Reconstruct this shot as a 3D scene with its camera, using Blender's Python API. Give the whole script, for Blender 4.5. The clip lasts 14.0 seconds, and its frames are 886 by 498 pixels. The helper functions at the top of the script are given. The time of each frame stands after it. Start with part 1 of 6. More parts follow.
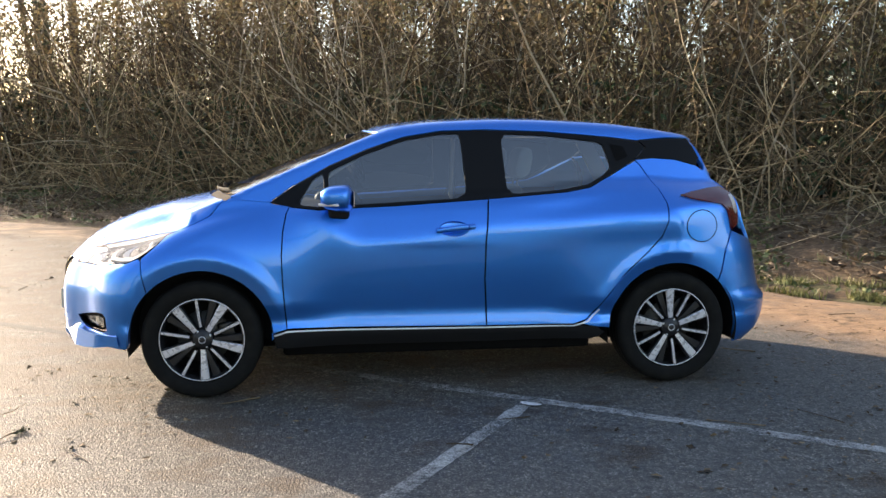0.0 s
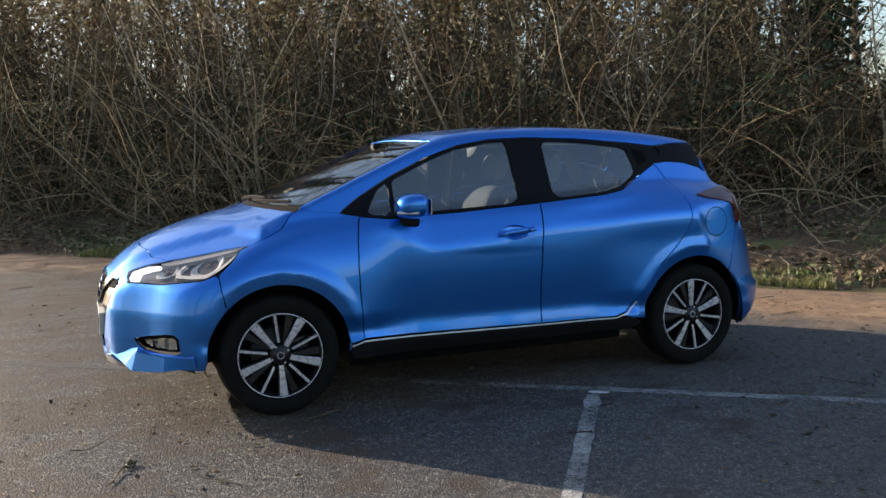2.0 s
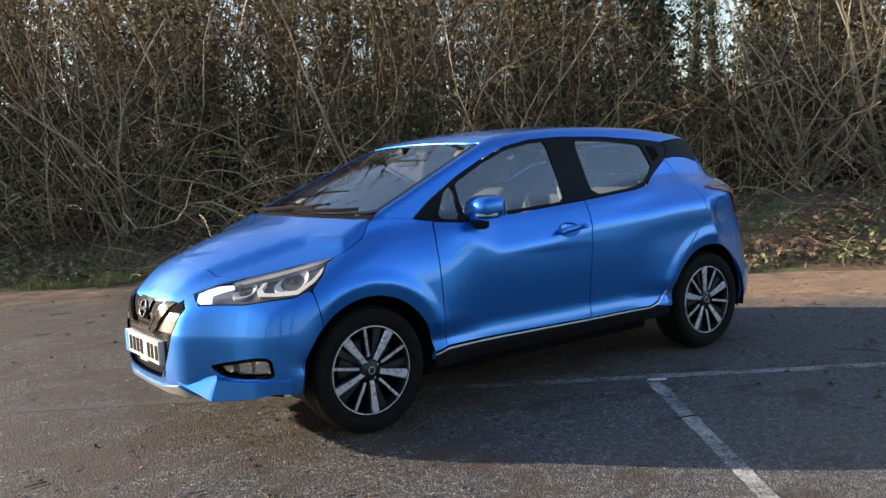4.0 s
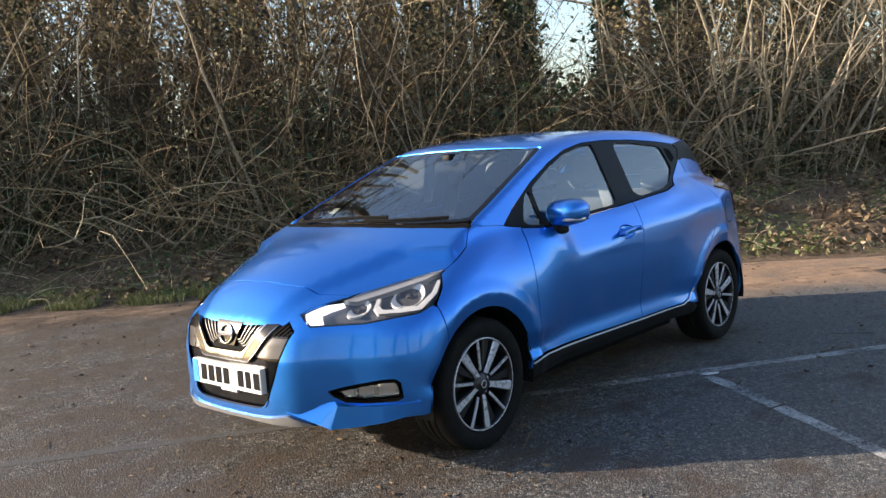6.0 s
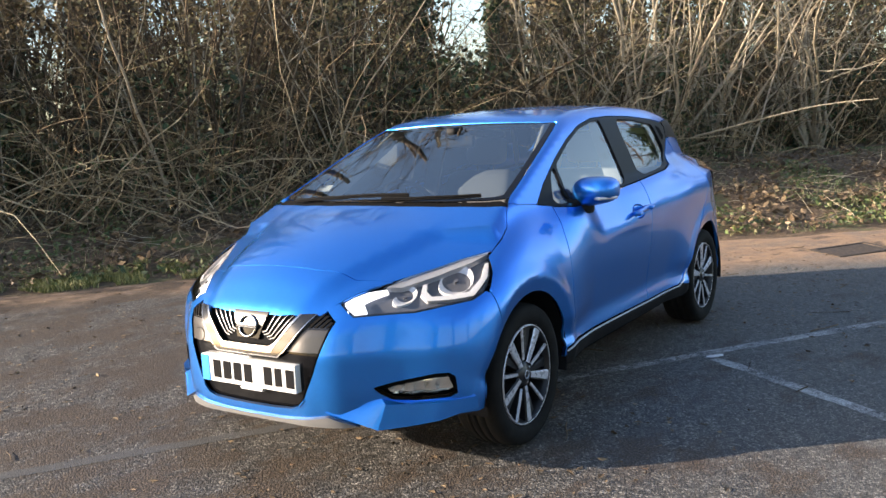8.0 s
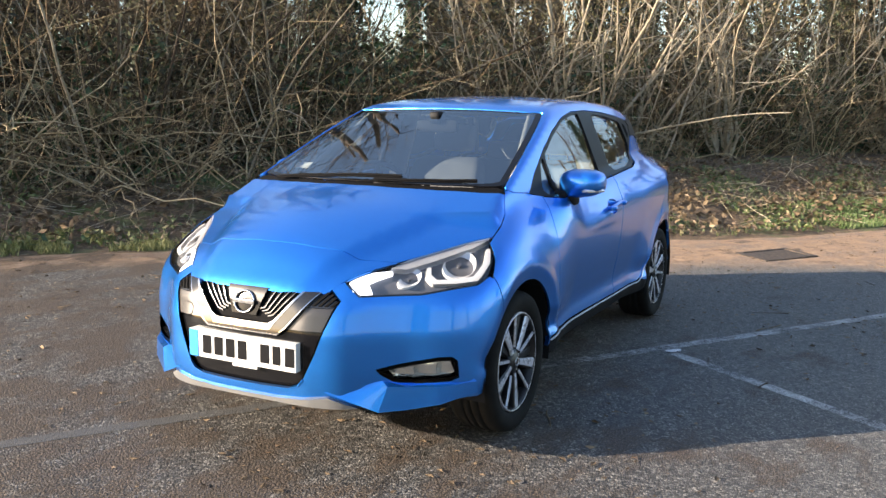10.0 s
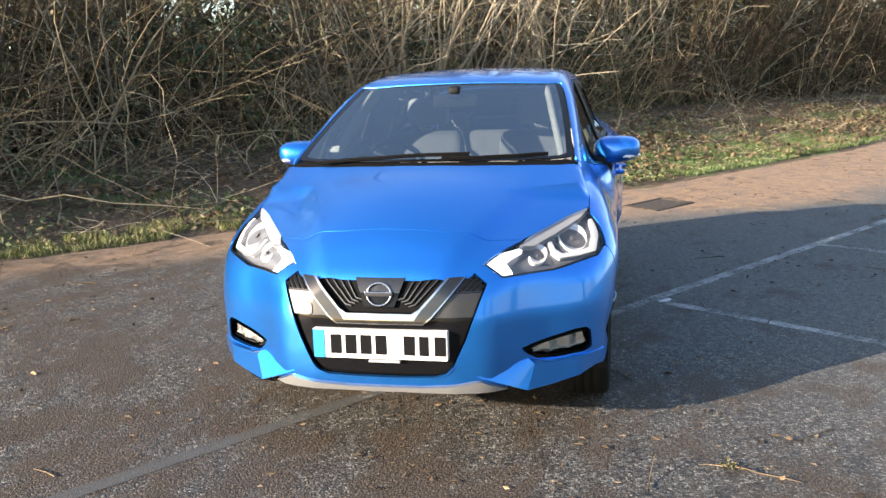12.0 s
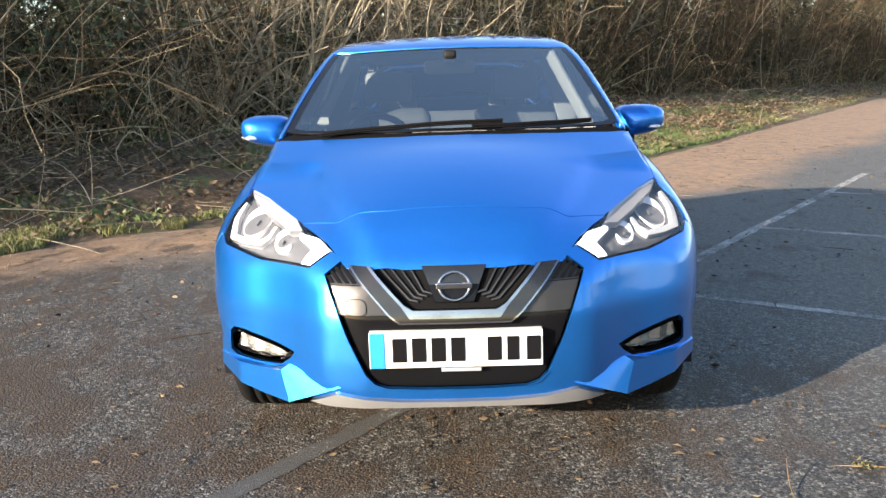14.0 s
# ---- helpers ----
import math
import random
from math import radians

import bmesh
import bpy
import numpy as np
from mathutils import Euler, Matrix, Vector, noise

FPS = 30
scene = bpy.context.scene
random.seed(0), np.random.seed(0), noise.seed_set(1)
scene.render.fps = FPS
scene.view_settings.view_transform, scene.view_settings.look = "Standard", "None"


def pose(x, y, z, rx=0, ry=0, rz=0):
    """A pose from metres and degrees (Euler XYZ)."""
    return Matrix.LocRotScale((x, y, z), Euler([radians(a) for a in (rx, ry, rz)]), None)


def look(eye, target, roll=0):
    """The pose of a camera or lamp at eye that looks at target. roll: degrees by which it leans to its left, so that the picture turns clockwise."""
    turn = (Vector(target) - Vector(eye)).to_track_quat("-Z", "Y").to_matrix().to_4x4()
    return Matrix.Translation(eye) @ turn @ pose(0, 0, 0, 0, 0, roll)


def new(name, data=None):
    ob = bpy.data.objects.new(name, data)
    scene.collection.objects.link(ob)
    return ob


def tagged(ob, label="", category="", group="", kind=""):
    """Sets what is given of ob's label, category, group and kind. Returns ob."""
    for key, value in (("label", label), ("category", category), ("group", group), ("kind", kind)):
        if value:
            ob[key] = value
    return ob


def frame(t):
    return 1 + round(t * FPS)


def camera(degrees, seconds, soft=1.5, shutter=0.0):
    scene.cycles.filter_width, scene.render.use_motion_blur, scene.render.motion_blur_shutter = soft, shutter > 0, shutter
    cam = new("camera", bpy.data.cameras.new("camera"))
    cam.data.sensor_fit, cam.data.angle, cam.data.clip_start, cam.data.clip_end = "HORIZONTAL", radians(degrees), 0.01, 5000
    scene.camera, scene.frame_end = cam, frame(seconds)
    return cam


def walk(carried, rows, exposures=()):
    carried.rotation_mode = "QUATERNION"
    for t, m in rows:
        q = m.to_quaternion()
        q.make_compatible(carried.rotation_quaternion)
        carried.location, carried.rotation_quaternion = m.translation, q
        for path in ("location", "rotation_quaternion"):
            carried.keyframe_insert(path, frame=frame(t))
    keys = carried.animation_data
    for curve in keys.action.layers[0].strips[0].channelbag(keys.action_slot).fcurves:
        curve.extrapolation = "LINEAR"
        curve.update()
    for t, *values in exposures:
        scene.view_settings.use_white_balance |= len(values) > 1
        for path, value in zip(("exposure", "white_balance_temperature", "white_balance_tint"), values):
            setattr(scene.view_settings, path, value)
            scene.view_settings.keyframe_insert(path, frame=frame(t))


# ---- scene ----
cam = camera(53.43, 14.0)
PATH = [
    (0, (-0.632, -5.386, 1.307), (-0.365, -3.418, 1.073), 0.08),
    (0.5, (-1.034, -5.401, 1.280), (-0.650, -3.449, 1.072), 0.01),
    (1, (-1.412, -5.413, 1.284), (-0.926, -3.484, 1.078), -0.56),
    (1.5, (-1.736, -5.280, 1.300), (-1.137, -3.383, 1.087), -0.88),
    (2, (-2.129, -5.157, 1.304), (-1.383, -3.313, 1.090), -0.93),
    (4.3, (-3.521, -4.264, 1.310), (-2.314, -2.682, 1.105), -2.85),
    (4.5, (-3.626, -4.166, 1.331), (-2.384, -2.612, 1.127), -2.68),
    (5, (-3.930, -3.928, 1.361), (-2.602, -2.447, 1.150), -2.66),
    (5.5, (-4.141, -3.669, 1.358), (-2.741, -2.257, 1.143), -3.31),
    (6, (-4.317, -3.372, 1.388), (-2.840, -2.041, 1.169), -3.90),
    (6.5, (-4.482, -3.105, 1.399), (-2.938, -1.857, 1.162), -4.64),
    (7, (-4.514, -2.828, 1.399), (-2.926, -1.641, 1.138), -4.53),
    (7.5, (-4.514, -2.670, 1.400), (-2.894, -1.528, 1.131), -3.75),
    (7.7, (-4.513, -2.619, 1.398), (-2.876, -1.501, 1.125), -3.52),
    (9.8, (-4.607, -2.284, 1.370), (-2.873, -1.335, 1.064), 1.05),
    (10, (-4.709, -2.184, 1.378), (-2.944, -1.296, 1.068), 0.90),
    (10.5, (-4.829, -1.906, 1.387), (-3.011, -1.145, 1.047), 0.15),
    (11, (-4.962, -1.555, 1.409), (-3.097, -0.923, 1.058), 0.20),
    (11.5, (-5.113, -1.235, 1.416), (-3.213, -0.723, 1.059), -0.49),
    (12, (-5.140, -0.897, 1.422), (-3.219, -0.491, 1.040), -1.77),
    (12.5, (-5.091, -0.549, 1.436), (-3.158, -0.250, 1.020), -2.59),
    (13, (-5.023, -0.266, 1.448), (-3.087, -0.078, 0.979), -2.94),
    (13.5, (-4.830, -0.098, 1.380), (-2.893, -0.009, 0.891), -2.61),
    (14, (-4.628, -0.017, 1.244), (-2.664, 0.019, 0.865), -1.78),
]
EXPOSURE = [(0, 2.02, 7100, 15), (1.0, 1.6, 7000, 15), (2, 1.17, 6500, 13), (4.5, 1.48, 6450, 14), (5.5, 1.52, 6450, 14), (7.5, 1.77, 6450, 14), (11, 2.0, 6400, 12), (14, 1.86, 6350, 11)]
walk(cam, [(t, look(eye, target, roll)) for t, eye, target, roll in PATH], EXPOSURE)

# ---- world, sun ----
SUN = Vector((-0.63, 0.74, 0.275)).normalized()
world = bpy.data.worlds.new("world")
scene.world = world
world.use_nodes = True
wn = world.node_tree.nodes
sky = wn.new("ShaderNodeTexSky")
sky.sky_type = 'NISHITA'
sky.sun_disc = False
sky.sun_elevation = math.asin(SUN.z)
sky.sun_rotation = math.atan2(SUN.x, SUN.y)
sky.dust_density = 1.0
sky.ozone_density = 1.0
wn["Background"].inputs[1].default_value = 0.108
world.node_tree.links.new(sky.outputs[0], wn["Background"].inputs[0])
sun_data = bpy.data.lights.new("sun", 'SUN')
sun_data.energy = 5.0
sun_data.angle = radians(0.6)
sun_data.color = (1.0, 0.86, 0.68)
sun_ob = new("sun", sun_data)
sun_ob.matrix_world = look(SUN * 40, (0, 0, 0))

# ---- materials ----
def material(name, color, rough=0.5, metal=0.0, coat=0.0, spec=0.5, trans=0.0, ior=1.45):
    m = bpy.data.materials.new(name)
    m.use_nodes = True
    b = m.node_tree.nodes["Principled BSDF"]
    b.inputs["Base Color"].default_value = (*color, 1)
    b.inputs["Roughness"].default_value = rough
    b.inputs["Metallic"].default_value = metal
    b.inputs["Coat Weight"].default_value = coat
    b.inputs["Coat Roughness"].default_value = 0.03
    b.inputs["Specular IOR Level"].default_value = spec
    b.inputs["Transmission Weight"].default_value = trans
    b.inputs["IOR"].default_value = ior
    return m


def nodes_of(m):
    return m.node_tree.nodes, m.node_tree.links, m.node_tree.nodes["Principled BSDF"]


def noise_node(m, scale, detail=4.0, rough=0.6, coords="Object", stretch=None, turn=0.0):
    n, l, _ = nodes_of(m)
    co = n.new("ShaderNodeTexCoord")
    t = n.new("ShaderNodeTexNoise")
    t.inputs["Scale"].default_value = scale
    t.inputs["Detail"].default_value = detail
    t.inputs["Roughness"].default_value = rough
    src = co.outputs[coords]
    if stretch:
        mp = n.new("ShaderNodeMapping")
        mp.vector_type = 'POINT'
        mp.inputs["Rotation"].default_value = (0, 0, turn)
        mp.inputs["Scale"].default_value = stretch
        l.new(src, mp.inputs[0])
        src = mp.outputs[0]
    l.new(src, t.inputs["Vector"])
    return t.outputs[0]


def ramp(m, fac, stops):
    n, l, _ = nodes_of(m)
    r = n.new("ShaderNodeValToRGB")
    e = r.color_ramp.elements
    while len(e) < len(stops):
        e.new(0.5)
    for el, (p, c) in zip(e, stops):
        el.position = p
        el.color = (*c, 1) if len(c) == 3 else c
    l.new(fac, r.inputs[0])
    return r.outputs[0]


def mix(m, fac, a, b, kind='MIX'):
    n, l, _ = nodes_of(m)
    x = n.new("ShaderNodeMix")
    x.data_type = 'RGBA'
    x.blend_type = kind
    for sock, v in ((x.inputs[0], fac), (x.inputs[6], a), (x.inputs[7], b)):
        if isinstance(v, (int, float)):
            sock.default_value = v
        elif isinstance(v, tuple):
            sock.default_value = (*v, 1)
        else:
            l.new(v, sock)
    return x.outputs[2]


def maths(m, op, a, b=0.0, c=0.0):
    n, l, _ = nodes_of(m)
    x = n.new("ShaderNodeMath")
    x.operation = op
    for sock, v in zip(x.inputs, (a, b, c)):
        if isinstance(v, (int, float)):
            sock.default_value = v
        else:
            l.new(v, sock)
    return x.outputs[0]


def bump(m, height, strength=0.4, dist=0.01, target=None):
    n, l, b = nodes_of(m)
    x = n.new("ShaderNodeBump")
    x.inputs["Strength"].default_value = strength
    x.inputs["Distance"].default_value = dist
    l.new(height, x.inputs["Height"])
    l.new(x.outputs[0], b.inputs[target or "Normal"])


def to(m, out, name):
    n, l, b = nodes_of(m)
    l.new(out, b.inputs[name])


M = {}
# metallic blue paint: fine flake, a thin film of road dust
p = M["paint"] = material("blue_paint", (0.015, 0.16, 0.68), 0.36, 0.85, 1.0)
flake = noise_node(p, 900.0, 1.0)
dust = noise_node(p, 5.0, 6.0, 0.7)
to(p, mix(p, ramp(p, flake, [(0.35, (0, 0, 0)), (0.7, (0.6, 0.6, 0.6))]), (0.013, 0.175, 0.66), (0.030, 0.31, 0.93)), "Base Color")
to(p, ramp(p, dust, [(0.3, (0.33, 0.33, 0.33)), (0.75, (0.36, 0.36, 0.36))]), "Roughness")
to(p, ramp(p, dust, [(0.35, (0.045, 0.045, 0.045)), (0.8, (0.065, 0.065, 0.065))]), "Coat Roughness")
M["black_gloss"] = material("gloss_black_plastic", (0.005, 0.005, 0.006), 0.08, 0.0, 0.0, 0.22)
b_ = M["black_plastic"] = material("black_plastic", (0.010, 0.010, 0.011), 0.6, 0.0, 0.0, 0.15)
bump(b_, noise_node(b_, 700.0, 2.0), 0.15, 0.001)
M["gap"] = material("dark_seal_rubber", (0.004, 0.004, 0.0045), 0.8, 0.0, 0.0, 0.1)
ch = M["chrome"] = material("chrome", (0.44, 0.44, 0.46), 0.12, 1.0)
M["slat"] = material("grey_grille_slat", (0.09, 0.09, 0.095), 0.3, 0.8)
M["dark_chrome"] = material("smoked_chrome", (0.075, 0.071, 0.068), 0.18, 0.9)
M["cheek"] = material("grey_metallic_plastic", (0.055, 0.053, 0.053), 0.34, 0.7, 0.1)
to(ch, ramp(ch, noise_node(ch, 30.0, 5.0), [(0.3, (0.08, 0.08, 0.08)), (0.8, (0.22, 0.22, 0.22))]), "Roughness")
M["silver"] = material("silver_trim", (0.60, 0.61, 0.64), 0.30, 0.6)
al = M["alloy"] = material("machined_alloy", (0.58, 0.58, 0.62), 0.36, 0.5, 0.2)
M["disc"] = material("dull_brake_steel", (0.07, 0.068, 0.066), 0.5, 0.6)
to(al, ramp(al, noise_node(al, 45.0, 5.0), [(0.3, (0.22, 0.22, 0.22)), (0.8, (0.4, 0.4, 0.4))]), "Roughness")
M["alloy_dark"] = material("dark_painted_alloy", (0.014, 0.014, 0.016), 0.35, 0.2, 0.1)
ty = M["tyre"] = material("tyre_rubber", (0.012, 0.012, 0.012), 0.8, 0.0, 0.0, 0.2)
to(ty, ramp(ty, noise_node(ty, 14.0, 6.0), [(0.45, (0.005, 0.005, 0.005)), (0.85, (0.013, 0.0125, 0.011))]), "Base Color")
bump(ty, noise_node(ty, 250.0, 2.0), 0.2, 0.002)


def thin_glass(name, tint, clear, rough=0.0, ior=2.2):
    """Pane: mostly clear, mirror gloss by Fresnel."""
    m = bpy.data.materials.new(name)
    m.use_nodes = True
    n, l = m.node_tree.nodes, m.node_tree.links
    n.remove(n["Principled BSDF"])
    tr, gl, mx, fr = (n.new(k) for k in ("ShaderNodeBsdfTransparent", "ShaderNodeBsdfGlossy", "ShaderNodeMixShader", "ShaderNodeFresnel"))
    tr.inputs[0].default_value = (*[c * clear for c in tint], 1)
    gl.inputs["Roughness"].default_value = rough
    fr.inputs[0].default_value = ior
    l.new(fr.outputs[0], mx.inputs[0])
    # bright reflection along the sill edge, drawn as a pale strip
    l.new(tr.outputs[0], mx.inputs[1])
    l.new(gl.outputs[0], mx.inputs[2])
    l.new(mx.outputs[0], n["Material Output"].inputs[0])
    return m


M["glass"] = thin_glass("window_glass", (0.82, 0.95, 0.95), 0.58, 0.0, 2.6)
M["screen_glass"] = thin_glass("windscreen_glass", (0.82, 0.95, 0.95), 0.55, 0.0, 3.8)
M["glass_dark"] = thin_glass("rear_privacy_glass", (0.75, 0.85, 0.85), 0.5)
M["lens"] = thin_glass("lamp_lens", (1.0, 1.0, 1.0), 0.96, 0.0, 1.5)
M["lamp_in"] = material("lamp_reflector", (0.88, 0.89, 0.91), 0.22, 0.25)
M["lamp_body"] = material("lamp_housing", (0.19, 0.193, 0.21), 0.25, 0.5)
M["lamp_white"] = material("white_light_guide", (0.74, 0.75, 0.77), 0.2)
M["lamp_on"] = material("lit_running_light", (0.9, 0.92, 0.95), 0.3)
M["lamp_on"].node_tree.nodes["Principled BSDF"].inputs["Emission Color"].default_value = (0.95, 0.97, 1.0, 1)
M["lamp_on"].node_tree.nodes["Principled BSDF"].inputs["Emission Strength"].default_value = 0.55
M["red_lens"] = material("red_lamp_lens", (0.075, 0.004, 0.006), 0.12, 0.0, 1.0)
M["smoke_lens"] = material("clear_lamp_lens", (0.55, 0.55, 0.56), 0.12, 0.3, 1.0)
M["amber"] = material("amber_lens", (0.7, 0.28, 0.04), 0.2, 0.0, 0.5)
M["plate"] = material("white_plate", (0.66, 0.66, 0.645), 0.35)
M["plate_blue"] = material("blue_plate_band", (0.02, 0.22, 0.62), 0.4)
M["ink"] = material("black_ink", (0.005, 0.005, 0.006), 0.6, 0.0, 0.0, 0.08)
seat = M["seat"] = material("grey_seat_fabric", (0.13, 0.132, 0.138), 0.9)
bump(seat, noise_node(seat, 400.0, 2.0), 0.3, 0.002)
M["seat_light"] = material("pale_grey_seat_fabric", (0.36, 0.36, 0.37), 0.9)
M["dash"] = material("dark_dashboard", (0.03, 0.03, 0.033), 0.6)
M["trim_pale"] = material("pale_headlining", (0.36, 0.35, 0.335), 0.85)
M["mirror"] = material("mirror_glass", (0.85, 0.86, 0.88), 0.02, 1.0)
M["paper"] = material("white_paper", (0.8, 0.8, 0.78), 0.8)
M["trim_grey"] = material("grey_pillar_lining", (0.30, 0.30, 0.30), 0.85)
M["black_satin"] = material("satin_black_trim", (0.008, 0.008, 0.009), 0.35, 0.0, 0.0, 0.10)
M["fog_bright"] = material("fog_reflector", (0.80, 0.80, 0.78), 0.14, 0.85)
M["sill_glint"] = material("pale_sill_glint", (0.58, 0.64, 0.72), 0.3, 0.3)
M["lip"] = material("grey_silver_lip", (0.30, 0.30, 0.30), 0.35, 0.6)


# ---- helpers ----
def link_mesh(name, verts, faces, mats, parent, label="", normals=None, smooth=True, slots=None):
    me = bpy.data.meshes.new(name)
    me.from_pydata([tuple(v) for v in verts], [], [tuple(f) for f in faces])
    for m in mats if isinstance(mats, (list, tuple)) else [mats]:
        me.materials.append(m)
    if slots is not None:
        me.polygons.foreach_set("material_index", slots)
    me.polygons.foreach_set("use_smooth", [smooth] * len(me.polygons))
    if normals is not None:
        me.normals_split_custom_set_from_vertices([tuple(v) for v in normals])
    ob = new(name, me)
    ob.parent = parent
    if label:
        tagged(ob, label)
    return ob

# ---- ground ----
U, V = Vector((0.818, -0.575, 0)), Vector((0.575, 0.818, 0))
U.normalize()
V = Vector((-U.y, U.x, 0))


def uv(u, v, z=0.0):
    return U * u + V * v + Vector((0, 0, z))


def edge_v(u):
    """Where the asphalt ends and the verge begins."""
    v = float(np.interp(u, [-30, -10, -7, -1, 0.8, 2, 4, 5, 9, 13, 34], [5.6, 5.3, 5.3, 4.35, 4.15, 3.5, 3.2, 2.75, 2.6, 2.75, 4.0]))
    return v + 0.12 * noise.noise((u * 0.9, 3.1, 0)) + 0.06 * noise.noise((u * 4.0, 7.1, 0))


def verge_z(u, v):
    d = v - edge_v(u)
    if d <= 0:
        return 0.0
    h = 0.13 * min(d, 4.2) + 0.02 * min(max(d - 4.2, 0), 10) - 0.05 * min(d, 0.6)
    return h + (0.07 * noise.noise((u * 0.9, v * 0.9, 0)) + 0.04 * noise.noise((u * 3.1, v * 3.1, 2.0))) * min(1, d * 1.5)


# earth sheet out to the horizon
gm = M["earth"] = material("leaf_littered_earth", (0.10, 0.07, 0.045), 0.95)
n1, n2, n3 = noise_node(gm, 0.9, 6.0), noise_node(gm, 14.0, 6.0, 0.7), noise_node(gm, 90.0, 3.0)
base = ramp(gm, n2, [(0.3, (0.035, 0.024, 0.015)), (0.5, (0.10, 0.065, 0.038)), (0.62, (0.17, 0.115, 0.065)), (0.75, (0.26, 0.19, 0.11))])
base = mix(gm, ramp(gm, n1, [(0.52, (0, 0, 0)), (0.62, (0.7, 0.7, 0.7))]), base, ramp(gm, n3, [(0.35, (0.05, 0.085, 0.018)), (0.65, (0.15, 0.19, 0.05))]))
to(gm, base, "Base Color")
bump(gm, n3, 0.8, 0.02)


def sheet(name, us, vs_, zf, mat, label):
    vs, fs = [], []
    for u in us:
        for v in vs_:
            vs.append(uv(u, v, zf(u, v)))
    k = len(vs_)
    for i in range(len(us) - 1):
        for j in range(k - 1):
            fs.append((i * k + j, (i + 1) * k + j, (i + 1) * k + j + 1, i * k + j + 1))
    return tagged(link_mesh(name, vs, fs, mat, None), label, "ground", kind="structure")


far = [-900, -300, -120, -60, -40]
us = far + list(np.arange(-30, 34.1, 0.3)) + [-x for x in far[::-1]]
vv = [-900, -300, -120, -60, -30, -18] + list(np.arange(-12, 1.9, 2.0)) + list(np.arange(2.0, 13, 0.25)) + [14, 15.5, 17, 20, 25, 30, 40, 60, 120, 300, 900]
sheet("ground", us, vv, lambda u, v: verge_z(u, v) - 0.03 - (0.05 if v < edge_v(u) - 0.4 else 0), gm, "brown earth with leaf litter, twigs and moss")

# car park surface
am = M["asphalt"] = material("worn_asphalt", (0.06, 0.058, 0.055), 0.9)
def stone_node(m, scale):
    """Set stones: a random value for each and the distance to its middle."""
    n, l, _ = nodes_of(m)
    co = n.new("ShaderNodeTexCoord")
    x = n.new("ShaderNodeTexVoronoi")
    x.inputs["Scale"].default_value = scale
    l.new(co.outputs["Object"], x.inputs["Vector"])
    return x.outputs["Color"], x.outputs["Distance"]


tint, dist = stone_node(am, 120.0)
a1, a2, a3, a4 = noise_node(am, 0.55, 5.0), noise_node(am, 6.0, 6.0, 0.7), noise_node(am, 105.0, 3.0, 0.7), noise_node(am, 2.0, 6.0, 0.72, "Object", (0.8, 1.35, 1), 0.61)
stone = ramp(am, tint, [(0.25, (0.026, 0.0255, 0.0245)), (0.50, (0.067, 0.065, 0.0625)), (0.70, (0.115, 0.112, 0.106)), (0.85, (0.26, 0.253, 0.238))])
stone = mix(am, 1.0, stone, ramp(am, a3, [(0.35, (0.45, 0.44, 0.43)), (0.62, (1.25, 1.23, 1.2))]), 'MULTIPLY')
stain = ramp(am, a2, [(0.35, (0.66, 0.64, 0.62)), (0.65, (1.2, 1.18, 1.15))])
col = mix(am, 1.0, stone, stain, 'MULTIPLY')
mottle = noise_node(am, 24.0, 5.0, 0.7)
col = mix(am, 1.0, col, ramp(am, mottle, [(0.36, (0.55, 0.54, 0.53)), (0.6, (1.2, 1.19, 1.17))]), 'MULTIPLY')
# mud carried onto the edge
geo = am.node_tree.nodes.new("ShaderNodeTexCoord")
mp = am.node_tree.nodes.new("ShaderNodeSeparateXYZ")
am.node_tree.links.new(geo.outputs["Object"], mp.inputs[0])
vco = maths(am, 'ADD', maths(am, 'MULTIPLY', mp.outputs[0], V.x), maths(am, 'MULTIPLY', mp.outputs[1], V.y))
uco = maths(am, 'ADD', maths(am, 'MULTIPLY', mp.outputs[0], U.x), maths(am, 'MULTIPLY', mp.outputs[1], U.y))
# paler grey towards higher u, broken up by the mottle
pale_mix = mix(am, 1.0, ramp(am, maths(am, 'MULTIPLY_ADD', uco, 0.12, 0.5), [(0.40, (0.0, 0.0, 0.0)), (0.68, (0.42, 0.42, 0.42))]), ramp(am, mottle, [(0.35, (0.4, 0.4, 0.4)), (0.6, (1, 1, 1))]), 'MULTIPLY')
col = mix(am, pale_mix, col, (0.17, 0.165, 0.152))
wob = maths(am, 'MULTIPLY_ADD', a1, 1.6, -0.8)
mudv = maths(am, 'ADD', maths(am, 'ADD', vco, wob), maths(am, 'MULTIPLY', maths(am, 'MAXIMUM', maths(am, 'MINIMUM', uco, 6.0), -2.0), 0.42))
mud = ramp(am, maths(am, 'MULTIPLY', mudv, 0.2), [(0.50, (0, 0, 0)), (0.64, (0.85, 0.85, 0.85))])
mudpatch = mix(am, 1.0, mud, ramp(am, a4, [(0.30, (0.25, 0.25, 0.25)), (0.52, (1, 1, 1))]), 'MULTIPLY')
mudcol = ramp(am, a2, [(0.3, (0.22, 0.132, 0.075)), (0.52, (0.33, 0.205, 0.115)), (0.72, (0.48, 0.315, 0.19))])
col = mix(am, mudpatch, col, mudcol)
dirty = ramp(am, maths(am, 'MULTIPLY_ADD', uco, 0.12, 0.5), [(0.25, (0.125, 0.125, 0.125)), (0.72, (0, 0, 0))])
debris = ramp(am, maths(am, 'ADD', a4, dirty), [(0.56, (0, 0, 0)), (0.66, (0.85, 0.85, 0.85))])
